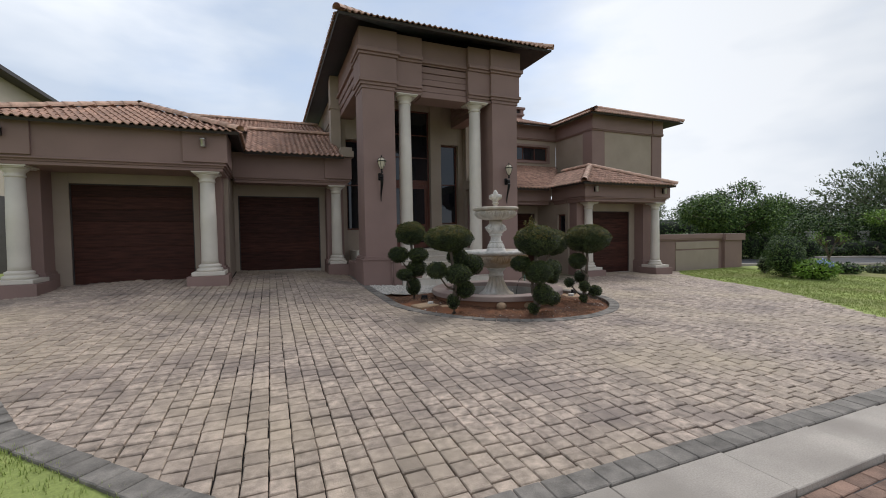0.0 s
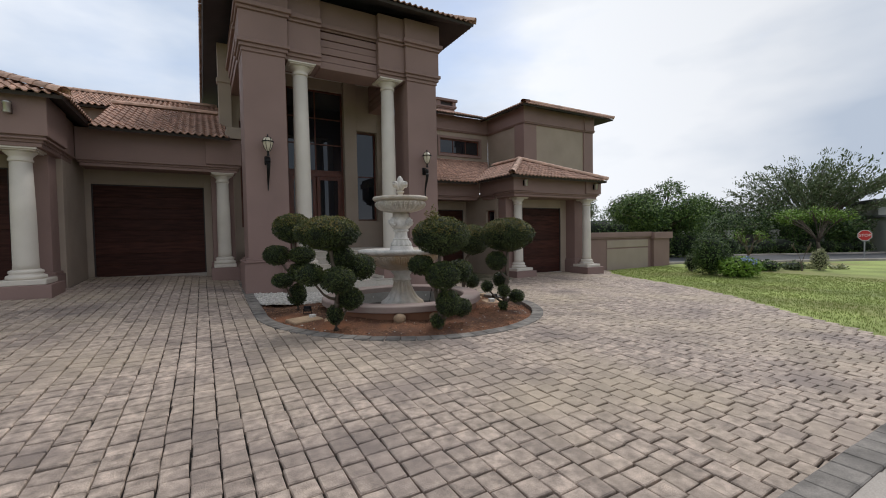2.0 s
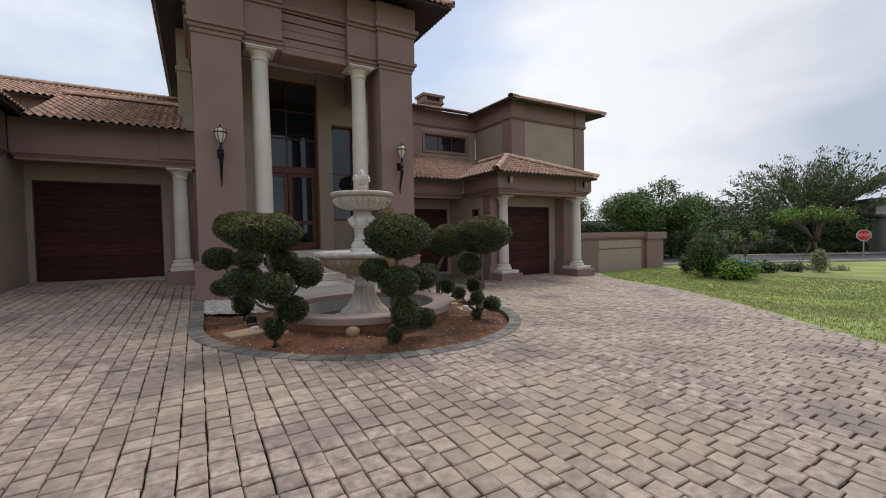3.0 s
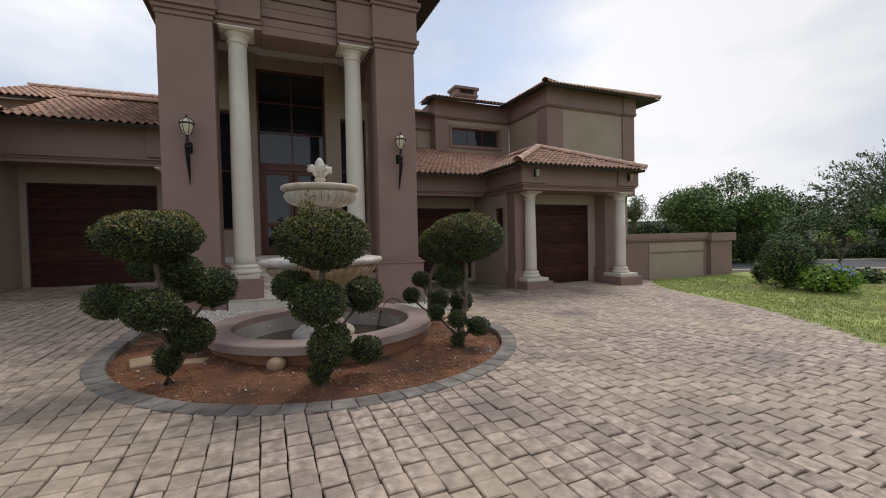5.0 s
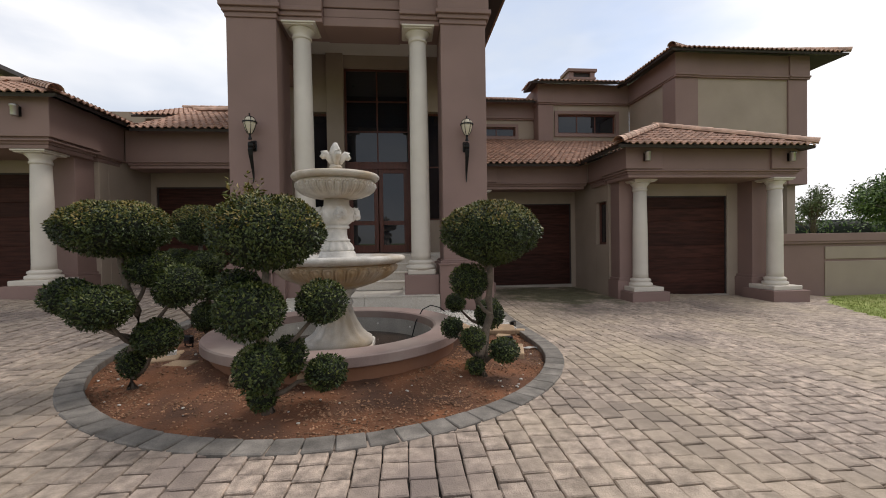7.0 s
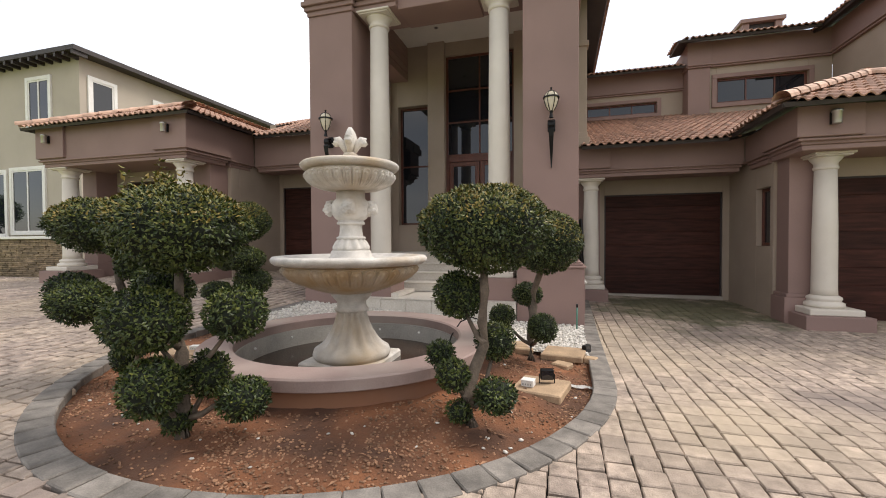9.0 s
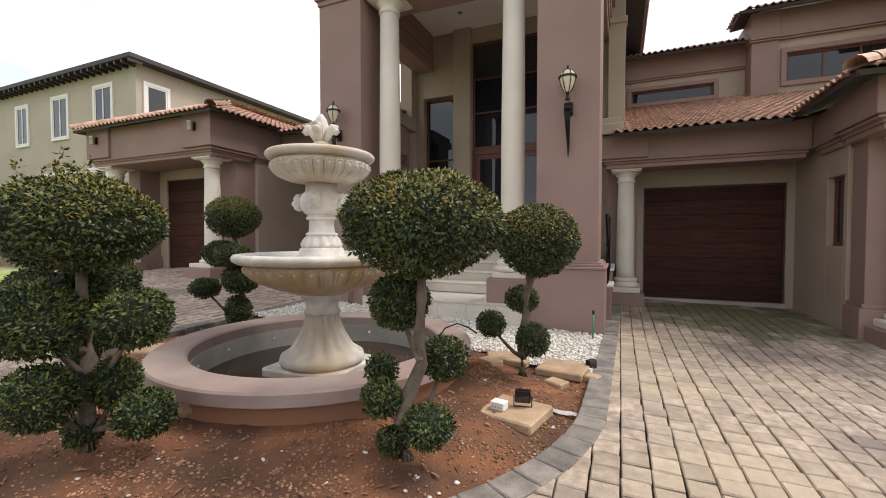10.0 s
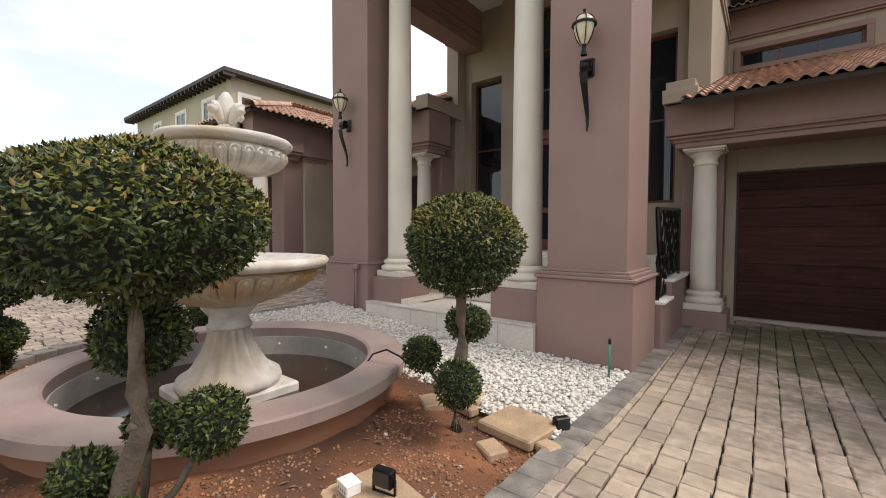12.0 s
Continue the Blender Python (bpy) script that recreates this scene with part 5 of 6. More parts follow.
topiary(3.31, 8.97, [(3.25, 8.96, 1.6, 0.35, 0.28), (3.38, 8.84, 1.1, 0.24, 0.16), (2.97, 9.0, 1.11, 0.24, 0.18), (3.38, 8.95, 0.79, 0.24, 0.19), (3.02, 8.72, 0.68, 0.19, 0.13), (3.3, 8.97, 0.38, 0.17, 0.2)], 15, 0.02)

# ---- fittings on the porch ----
def wall_lamp(x, y, z):
    w = thing("wall_lamp", x, y, z, "black iron wall lantern with opal glass on a scrolled arm", "wall lamp", "lanterns on the porch pillars")
    strap = [(-0.115 + (0.022 + 0.05 * i / 16) * math.cos(2.2 - 0.47 * i), -0.315 + (0.022 + 0.05 * i / 16) * math.sin(2.2 - 0.47 * i)) for i in range(17)]
    strap += [(-0.192, -0.4), (-0.172, -0.5), (-0.13, -0.61), (-0.085, -0.72), (-0.055, -0.82), (-0.045, -0.91), (-0.06, -0.985)]
    bm, rows = bmesh.new(), []
    for i, (y1, z1) in enumerate(strap):
        (ya, za), (yb, zb) = strap[max(0, i - 1)], strap[min(len(strap) - 1, i + 1)]
        k = math.hypot(yb - ya, zb - za)
        ny, nz, w2, th = -(zb - za) / k, (yb - ya) / k, (0.048 if i < 17 else 0.048 - 0.006 * (i - 16)), 0.009
        rows.append([bm.verts.new((sx * w2, y1 + sn * ny * th, z1 + sn * nz * th)) for sx, sn in ((-1, -1), (1, -1), (1, 1), (-1, 1))])
    for a, b in zip(rows, rows[1:]):
        for i in range(4):
            bm.faces.new((a[i], a[(i + 1) % 4], b[(i + 1) % 4], b[i]))
    bm.faces.new(rows[0][::-1])
    bm.faces.new(rows[-1])
    part("scroll_arm", bm, IRON, w, "black iron strap rolled at its head")
    part("wall_rose", boxes((-0.06, 0.06, -0.03, 0.0, -0.4, -0.2)), IRON, w, bevel=0.015)
    part("stem", tube(bmesh.new(), [(0, -0.19, -0.22), (0, -0.19, -0.15), (0, -0.19, -0.1)], [0.035, 0.02, 0.03], 10), IRON, w)
    g = part("lantern_glass", lathe([(0.035, -0.11), (0.075, -0.04), (0.1, 0.04), (0.107, 0.1), (0.098, 0.14), (0.07, 0.175), (0.03, 0.195)], 16), OPAL, w, "cream opal glass")
    g.matrix_local = pose(0, -0.19, 0)
    cap = part("lantern_cap", lathe([(0.045, 0.188), (0.04, 0.2), (0.015, 0.21), (0.012, 0.235), (0.018, 0.25), (0.0, 0.265)], 12), IRON, w)
    cap.matrix_local = pose(0, -0.19, 0)
    part("lantern_band", ring([(0.104, 0.085), (0.128, 0.085), (0.128, 0.105), (0.104, 0.105)], 24), IRON, w).matrix_local = pose(0, -0.19, 0)
    for k in range(6):
        a = math.pi * k / 3
        tube_bm = tube(bmesh.new(), [(r * math.cos(a), -0.19 + r * math.sin(a), z) for r, z in ((0.04, -0.11), (0.08, -0.04), (0.105, 0.04), (0.111, 0.1), (0.1, 0.145), (0.072, 0.18), (0.035, 0.2))], [0.006] * 7, 5)
        part("cage_bar", tube_bm, IRON, w)
    return w


lamp = wall_lamp(3.17, 11.33, 3.46)
copy_thing(lamp, pose(7.18, 11.33, 3.46))


def down_light(x, y, z, turn=0):
    d = thing("down_light", x, y, z, "small brushed steel cylinder wall light", "wall light", "steel wall lights on the garage fronts", turn=turn)
    part("body", lathe([(0.055, -0.11), (0.058, -0.1), (0.058, 0.05), (0.07, 0.06), (0.07, 0.09), (0.02, 0.11)], 16), STEEL, d, smooth=True).matrix_local = pose(0, -0.1, 0)
    part("bracket", boxes((-0.045, 0.045, -0.06, 0.0, -0.1, 0.08)), IRON, d, bevel=0.004)
    return d


dl = down_light(-1.13, 11.66, 3.86)
for x, y, z in ((-4.88, 11.66, 3.86), (11.2, 11.84, 3.1), (14.6, 11.84, 3.1)):
    copy_thing(dl, pose(x, y, z))

for x, y in ((4.3, 13.2), (6.0, 13.2), (4.3, 14.5), (6.0, 14.5)):
    spot = thing("ceiling_spot", x, y, 6.68, "small recessed ceiling spotlight ring", "spotlight", "spots in the porch ceiling")
    part("ring", ring([(0.04, -0.012), (0.06, -0.012), (0.06, 0.001), (0.04, 0.001)], 20), STEEL, spot)
    part("bulb", lathe([(0.04, -0.004), (0.04, 0.001)], 16), TIMBER, spot)

conduit = thing("conduit", 3.45, 11.22, 0.0, "brown painted conduit with a weatherproof box", "conduit")
part("box", boxes((-0.07, 0.07, -0.05, 0.01, 0.78, 0.86)), MAUVE, conduit, bevel=0.008)
for s in (-0.025, 0.03):
    part("pipe", tube(bmesh.new(), [(s, -0.02, 0.02), (s, -0.02, 0.78)], [0.014, 0.014], 8), MAUVE, conduit, smooth=True)
pipe = thing("standpipe", 7.56, 10.9, gz(7.56, 10.9) - 0.01, "green plastic standpipe with a black nozzle", "pipe")
part("pipe", tube(bmesh.new(), [(0, 0, 0.0), (0.004, 0, 0.37)], [0.012, 0.012], 8), HOSE, pipe, smooth=True)
part("nozzle", tube(bmesh.new(), [(0.004, 0, 0.37), (0.004, 0, 0.42)], [0.016, 0.014], 8), IRON, pipe, smooth=True)

# side steps and wrought-iron balustrade east of the porch
wall("wall_porch_flank", [(7.4, 7.76, 12.33, 13.0, -0.2, 0.5), (7.4, 7.76, 13.0, 14.6, -0.2, 0.72)], MAUVE, "low mauve wall beside the porch")
wall("trim_flank_cap", [(7.37, 7.79, 12.34, 13.0, 0.5, 0.54), (7.37, 7.79, 13.0, 14.6, 0.72, 0.76)], CEIL, "pale coping on the low wall")
wall("wall_porch_flank_west", [(2.7, 3.06, 12.33, 14.0, -0.2, 0.72)], MAUVE, "low mauve wall beside the porch")
rail = thing("balustrade", 7.68, 12.75, 0.54, "black wrought-iron balustrade with twisting leaf stems", "balustrade")
part("top_rail", tube(bmesh.new(), [(0, -0.36, 1.14), (0, 0.4, 1.17), (0, 1.26, 1.2)], [0.024] * 3, 8), IRON, rail)
part("bottom_rail", tube(bmesh.new(), [(0, -0.3, 0.02), (0, 0.24, 0.03), (0, 0.27, 0.26), (0, 1.26, 0.27)], [0.016] * 4, 8), IRON, rail)
part("post", tube(bmesh.new(), [(0, -0.3, 0.0), (0.03, -0.36, 0.3), (0.03, -0.39, 0.75), (0, -0.36, 1.14)], [0.03, 0.036, 0.032, 0.028], 8), IRON, rail)
part("post", tube(bmesh.new(), [(0, 1.26, 0.22), (0, 1.26, 0.7), (0, 1.26, 1.2)], [0.022] * 3, 8), IRON, rail)
rg = random.Random(5)
for k in range(13):
    y, lo = -0.26 + 0.12 * k, 0.03 if k < 4 else 0.27
    top = 1.15 + 0.03 * (y + 0.36)
    p = [(0.0, y + 0.06 * math.sin(2.1 * h + 1.7 * k), lo + (top - lo) * h / 6) for h in range(7)]
    part("stem_bar", tube(bmesh.new(), p, [0.01] * 7, 6), IRON, rail, smooth=True)
    for h in range(1, 6):
        x, y2, z = p[h]
        sd = 1 if (h + k) % 2 else -1
        part("iron_leaf", tube(bmesh.new(), [(0, y2, z), (0.004, y2 + sd * 0.03, z + 0.06), (0.0, y2 + sd * 0.05, z + 0.13 + rg.uniform(0, 0.03))], [0.006, 0.02, 0.003], 6), IRON, rail)


# ---- neighbour's house to the west ----
nb = thing("neighbour_house", -9.3, 15.3, 0, "two-storey beige neighbour house with white window frames", "house")
part("wall", boxes((-11.6, 0, 0, 14, 0, 8.03)), NBWALL, nb)
for nm, (a, b, z0, z1) in {"a": (-8.7, -7.8, 5.55, 7.25), "b": (-5.7, -4.6, 5.6, 7.3), "c": (-2.6, -1.5, 5.7, 7.35), "d": (-7.1, -4.0, 1.6, 4.0), "e": (-3.6, -1.9, 1.7, 4.05)}.items():
    w = part("window", boxes((a - 0.12, a, -0.06, 0.05, z0 - 0.1, z1 + 0.12), (b, b + 0.12, -0.06, 0.05, z0 - 0.1, z1 + 0.12), (a, b, -0.06, 0.05, z1, z1 + 0.12), (a, b, -0.08, 0.05, z0 - 0.1, z0)), WHITE, nb, "white window surround")
    part("pane", boxes((a + 0.06, b - 0.06, -0.02, -0.012, z0 + 0.06, z1 - 0.06)), GLASS, w)
    part("sash", boxes((a, a + 0.06, -0.04, 0, z0, z1), (b - 0.06, b, -0.04, 0, z0, z1), (a + 0.06, b - 0.06, -0.04, 0, z0, z0 + 0.06), (a + 0.06, b - 0.06, -0.04, 0, z1 - 0.06, z1), ((a + b) / 2 - 0.03, (a + b) / 2 + 0.03, -0.04, 0, z0 + 0.06, z1 - 0.06)), WHITE, w)
for y0, y1, z0, z1 in ((0.38, 1.18, 5.7, 7.28), (2.9, 3.8, 6.2, 7.2)):
    w = part("window", boxes((-0.05, 0.06, y0 - 0.12, y0, z0 - 0.1, z1 + 0.12), (-0.05, 0.06, y1, y1 + 0.12, z0 - 0.1, z1 + 0.12), (-0.05, 0.06, y0, y1, z1, z1 + 0.12), (-0.05, 0.08, y0, y1, z0 - 0.1, z0)), WHITE, nb, "white window surround")
    part("pane", boxes((0.01, 0.018, y0 + 0.06, y1 - 0.06, z0 + 0.06, z1 - 0.06)), GLASS, w)
    part("sash", boxes((0, 0.04, y0, y0 + 0.06, z0, z1), (0, 0.04, y1 - 0.06, y1, z0, z1), (0, 0.04, y0 + 0.06, y1 - 0.06, z0, z0 + 0.06), (0, 0.04, y0 + 0.06, y1 - 0.06, z1 - 0.06, z1)), WHITE, w)
bm = bmesh.new()
e = [bm.verts.new(c) for c in ((-12.2, -0.5, 7.98), (0.5, -0.5, 7.98), (0.5, 14.5, 7.98), (-12.2, 14.5, 7.98), (-12.2, -0.5, 8.14), (0.5, -0.5, 8.14), (0.5, 14.5, 8.14), (-12.2, 14.5, 8.14), (-5.85, 5.85, 10.6), (-5.85, 8.2, 10.6))]
for f in ((3, 2, 1, 0), (0, 1, 5, 4), (1, 2, 6, 5), (2, 3, 7, 6), (3, 0, 4, 7), (4, 5, 8), (5, 6, 9, 8), (6, 7, 9), (7, 4, 8, 9)):
    bm.faces.new([e[i] for i in f])
part("roof", bm, TIMBER, nb, "dark eaves and tiled hipped roof")
for k in range(30):
    a = -12.1 + 12.5 * k / 29
    part("rafter_end", boxes((a - 0.05, a + 0.05, -0.48, 0, 7.84, 7.98)), TIMBER, nb)
# assumed opening: a thin dark panel on the wall, its shade painted in
part("garage_opening", boxes((-0.02, 0.03, 5.0, 9.5, 0.0, 3.3)), TIMBER, nb, "flat dark panel painting the shade of an assumed opening")
nb2 = thing("far_house_west", -27, 20, 0, "distant brick house with a grey roof", "house")
part("wall", boxes((-6, 4, 0, 8, 0, 5.4)), NBWALL, nb2)
part("roof", boxes((-6.4, 4.4, -0.4, 8.4, 5.4, 5.8)), SLATE, nb2)
ext = thing("neighbour_garage", -19.5, 14.5, 0, "low flat-roofed beige garage beside the neighbour house", "garage")
part("wall", boxes((-5, -1.5, 0, 6, 0, 4.6)), NBWALL, ext)
part("parapet", boxes((-5.2, -1.3, -0.2, 6.2, 4.6, 4.9)), NBWALL, ext)

def bush_row():
    for x, y, r, h in ((-11.5, 11.3, 0.5, 0.45), (-12.8, 11.6, 0.6, 0.6), (-14.5, 11.4, 0.5, 0.4)):
        shrub(x, y, 0.1, r, h, 1500, 0.06, LEAF_B, "round green bush before the neighbour house", "round_bush", group="bushes before the neighbour house")


# stacked-stone wall below the neighbour's windows
sw = tagged(new("wall_stacked_stone"), "low retaining wall of thin stacked stones", "wall", kind="structure")
part("backing", boxes((-17, -6.9, 13.35, 13.6, 0, 1.42)), STACK, sw)
stone_me = part("stone", boxes((0, 0.34, 0, 0.1, 0, 0.055)), STACK, sw, bevel=0.012)
stone_me.matrix_local = pose(-11.6, 13.28, 0.15)
for j in range(20):
    x = -11.6 + (j % 3) * 0.11
    while x < -7.1:
        sx = random.uniform(0.6, 1.3)
        share("stone", stone_me.data, sw, pose(x, 13.27 + random.uniform(0, 0.03), 0.15 + j * 0.062) @ Matrix.Diagonal((sx, 1, 1, 1)))
        x += 0.34 * sx + 0.012
        if len(sw.children) > 290:
            break
part("coping", boxes((-17, -6.85, 13.22, 13.65, 1.42, 1.5)), WHITE, sw, bevel=0.01)

# ---- garden and distance to the east ----
def shrub(x, y, z, r, h, n, size, mat, label, name="shrub", core=True, group=""):
    rng = np.random.default_rng(int(abs(x * 100 + y * 10)))
    s = thing(name, x, y, z, label, "shrub", group)
    if core:
        # same black core, shade painted into the shrub's depth
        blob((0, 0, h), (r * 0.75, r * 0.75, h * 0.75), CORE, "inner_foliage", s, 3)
    leaves(rng, (0, 0, h), (r, r, h), n, size, "leafage", mat, s, 0.3, 0.6, 0.1)
    part("trunk", tube(bmesh.new(), [(0, 0, -0.1), (0.02, 0, h * 0.5), (0, 0.02, h)], [0.05, 0.04, 0.02], 7), BARK, s)
    return s


def tree(x, y, z, height, clumps, n, size, mat, label, name="tree", trunk=0.16, rag=0.25, shell=0.2, limbs=99):
    """A tree with a tapered trunk, limbs to each clump and leafy clumps with gaps."""
    rng = np.random.default_rng(int(abs(x * 31 + y * 17)))
    t = thing(name, x, y, z, label, "tree")
    fork = height * 0.3
    part("trunk", tube(bmesh.new(), [(0, 0, -0.3), (0.05, 0, fork * 0.5), (0, 0.05, fork)], [trunk * 1.3, trunk, trunk * 0.8], 9), BARK, t, smooth=True)
    for cx, cy, cz, r, h in clumps[:limbs]:
        bm = bmesh.new()
        tube(bm, [(0, 0, fork * 0.9), (cx * 0.4, cy * 0.4, (fork + cz) * 0.5), (cx, cy, cz)], [trunk * 0.45, trunk * 0.22, 0.015], 6)
        for k in range(5):
            d = rng.normal(size=3) * (r * 0.6, r * 0.6, h * 0.5)
            tube(bm, [(cx * 0.6, cy * 0.6, (fork + cz * 2) / 3), (cx + d[0] * 0.5, cy + d[1] * 0.5, cz), (cx + d[0], cy + d[1], cz + abs(d[2]))], [0.022, 0.014, 0.006], 5)
        part("limb", bm, BARK, t, smooth=True)
    for k, (cx, cy, cz, r, h) in enumerate(clumps):
        leaves(rng, (cx, cy, cz), (r, r, h), int(n * r * h), size, "leaf_clump", mat, t, 0.5, shell, rag)
    return t


def cluster(rng, r, zc, h, count, cr):
    out = []
    for k in range(count):
        a, d = rng.uniform(0, 6.28), r * math.sqrt(rng.uniform(0, 1))
        out.append((d * math.cos(a), d * math.sin(a), zc + h * rng.uniform(-1, 1) * (1 - d / r * 0.6), cr * rng.uniform(0.7, 1.2), cr * rng.uniform(0.5, 0.8)))
    return out


rng = np.random.default_rng(21)
shrub(17.6, 9.25, -0.2, 0.6, 0.76, 5000, 0.06, LEAF_B, "round clipped dark green shrub on the lawn", "clipped_shrub")
hyd = shrub(17.7, 8.35, -0.2, 0.62, 0.33, 1500, 0.11, LEAF_Y, "hydrangea bush with blue flower heads", "hydrangea_bush")
for a, b, c in ((-0.25, -0.45, 0.58), (-0.1, -0.5, 0.5), (0.1, -0.42, 0.56), (-0.35, -0.3, 0.62), (0.3, -0.35, 0.45), (0.05, -0.2, 0.66)):
    leaves(rng, (a, b, c), (0.07, 0.07, 0.05), 90, 0.03, "flower_head", PETAL, hyd, 0.6, 0.5)
shrub(22.3, 7.7, -0.22, 0.27, 0.42, 1600, 0.05, LEAF_V, "small pale variegated shrub", "variegated_shrub")
shrub(18.5, 10.4, -0.2, 0.25, 0.34, 500, 0.07, LEAF_A, "small greyish shrub on the lawn", "small_shrub")
for k in range(11):
    shrub(22.6 + 0.081 * k + rng.uniform(-0.2, 0.2), 9.5 + -0.224 * k + rng.uniform(-0.2, 0.2), -0.24, rng.uniform(0.14, 0.26), rng.uniform(0.05, 0.1), 90, 0.1, LEAF_V, "low straw-coloured plant in the border", "border_plant", core=False, group="dry plants along the border")
shrub(20.9, 8.9, -0.22, 0.5, 0.2, 500, 0.1, LEAF_B, "low spreading plants in a border", "border_plants")
shrub(22.0, 8.4, -0.22, 0.35, 0.16, 300, 0.1, LEAF_A, "low spreading plants in a border", "border_plants")
tree(22.8, 10.3, -0.22, 1.8, cluster(rng, 0.5, 1.35, 0.3, 6, 0.26), 1500, 0.07, LEAF_Y, "small sparse tree with pale forked stems", "young_tree", 0.05)
tree(21.6, 8.0, -0.22, 1.2, cluster(rng, 0.3, 1.0, 0.2, 3, 0.12), 900, 0.05, LEAF_A, "thin bare young tree", "young_tree", 0.025)
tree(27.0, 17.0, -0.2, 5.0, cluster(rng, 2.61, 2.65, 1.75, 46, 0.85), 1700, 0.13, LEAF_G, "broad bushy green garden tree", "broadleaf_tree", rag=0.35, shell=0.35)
tree(34.2, 11.6, -0.2, 2.9, cluster(rng, 1.9, 2.35, 0.3, 16, 0.6), 900, 0.12, LEAF_Y, "small bright green tree by the road", "bright_green_tree", 0.1)


def feather_tree(x, y, z, label):
    """A flat-topped thorn tree: long fanning limbs, each feathered with fine leaves."""
    rng = np.random.default_rng(77)
    t = thing("acacia_tree", x, y, z, label, "tree")
    part("trunk", tube(bmesh.new(), [(0, 0, -0.3), (0.05, 0, 0.8), (0, 0.05, 1.5)], [0.24, 0.19, 0.16], 9), BARK, t, smooth=True)
    spots = []
    for k in range(88):
        a, f = rng.uniform(0, 2 * math.pi), math.sqrt(rng.uniform(0.01, 1))
        d = 5.9 * f
        e = np.array([d * math.cos(a), d * math.sin(a), 6.5 - 2.0 * f ** 1.6 + 0.16 * d * math.cos(a + 0.5) + rng.uniform(-1.6, 0.5)])
        c0, c1 = np.array([0, 0, 1.4]), np.array([e[0] * 0.3, e[1] * 0.3, 1.4 + (e[2] - 1.4) * 0.55])
        line = [tuple((1 - u) ** 2 * c0 + 2 * u * (1 - u) * c1 + u * u * e) for u in (0, 0.25, 0.5, 0.75, 1)]
        part("limb", tube(bmesh.new(), line, [0.06, 0.045, 0.03, 0.018, 0.006], 5), BARK, t, smooth=True)
        for u in rng.uniform(0.5, 1.05, 190):
            p = (1 - u) ** 2 * c0 + 2 * u * (1 - u) * c1 + u * u * e
            spots.append(p + rng.normal(size=3) * (0.2, 0.2, 0.07) * (0.4 + u))
    pos = np.array(spots)
    n = len(pos)
    way = pos / np.linalg.norm(pos, axis=1)[:, None] + rng.normal(size=(n, 3)) * 0.5
    side = rng.normal(size=(n, 3)) * 0.022
    verts = np.stack([pos - side, pos + side, pos + side + way * 0.12, pos - side + way * 0.12], 1).reshape(-1, 3)
    raw("crown", verts.tolist(), np.arange(4 * n).reshape(-1, 4).tolist(), LEAF_A, t)["kind"] = "stuff"
    return t


feather_tree(39.8, 13.9, -0.2, "tall feathery flat-topped tree beyond the road")
for x, y, h, r, c in ((37.0, 19.5, 4.0, 2.8, 22), (40.5, 17.0, 4.0, 3.0, 22), (43.5, 14.5, 3.6, 2.6, 16), (33.5, 17.5, 2.9, 2.1, 14), (46.5, 12.0, 3.2, 2.6, 14), (36.5, 14.6, 3.1, 2.0, 12), (38.2, 12.2, 2.6, 1.6, 8)):
    tree(x, y, -0.25, h, cluster(rng, r, h * 0.55, h * 0.42, c, 1.1), 900, 0.14, LEAF_B, "dark green tree in the row beyond the road", "background_tree", 0.14)
for k in range(7):
    x, y = 25.5 + 0.5 * k, 16.6 - 0.45 * k
    shrub(x, y, -0.25, 0.55, 0.85 - 0.03 * k, 900, 0.1, LEAF_B, "dark green hedge bush behind the garden wall", "hedge_bush", group="hedge behind the garden wall")
tree(29.3, 25.0, -0.2, 4.6, cluster(rng, 0.9, 3.0, 1.5, 14, 0.55), 800, 0.14, LEAF_A, "slim grey-green tree behind the garden wall", "slim_tree", 0.08)
for x, y, r in ((30.5, 29.0, 2.0), (25.0, 27.0, 1.6), (36.0, 27.5, 2.2)):
    shrub(x, y, -0.25, r, 0.8, 1300, 0.18, LEAF_B, "spreading garden shrubs in the distance", "far_shrub")

bush_row()
t = thing("standard_tree", -17.48, 13.0, 0.0, "round-headed clipped tree on a thin trunk", "tree")
part("trunk", tube(bmesh.new(), [(0, 0, 0), (0.04, 0, 0.8), (-0.89, 0, 2.34)], [0.09, 0.075, 0.06], 8), BARK, t, smooth=True)
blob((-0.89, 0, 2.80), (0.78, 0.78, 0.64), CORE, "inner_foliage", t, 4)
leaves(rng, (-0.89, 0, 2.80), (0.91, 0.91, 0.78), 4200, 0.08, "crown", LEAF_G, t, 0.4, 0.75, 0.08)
tree(-27.0, 13.4, 0.2, 7.0, cluster(rng, 2.6, 4.6, 2.0, 26, 0.95), 620, 0.13, LEAF_A, "grey-green tree beyond the neighbour house", "garden_tree")
tagged(part("pavement_west", boxes((-20, -9.45, 11.9, 13.3, 0.0, 0.16)), CONCRETE), "pale paved drive of the neighbour house", "pavement", kind="structure")

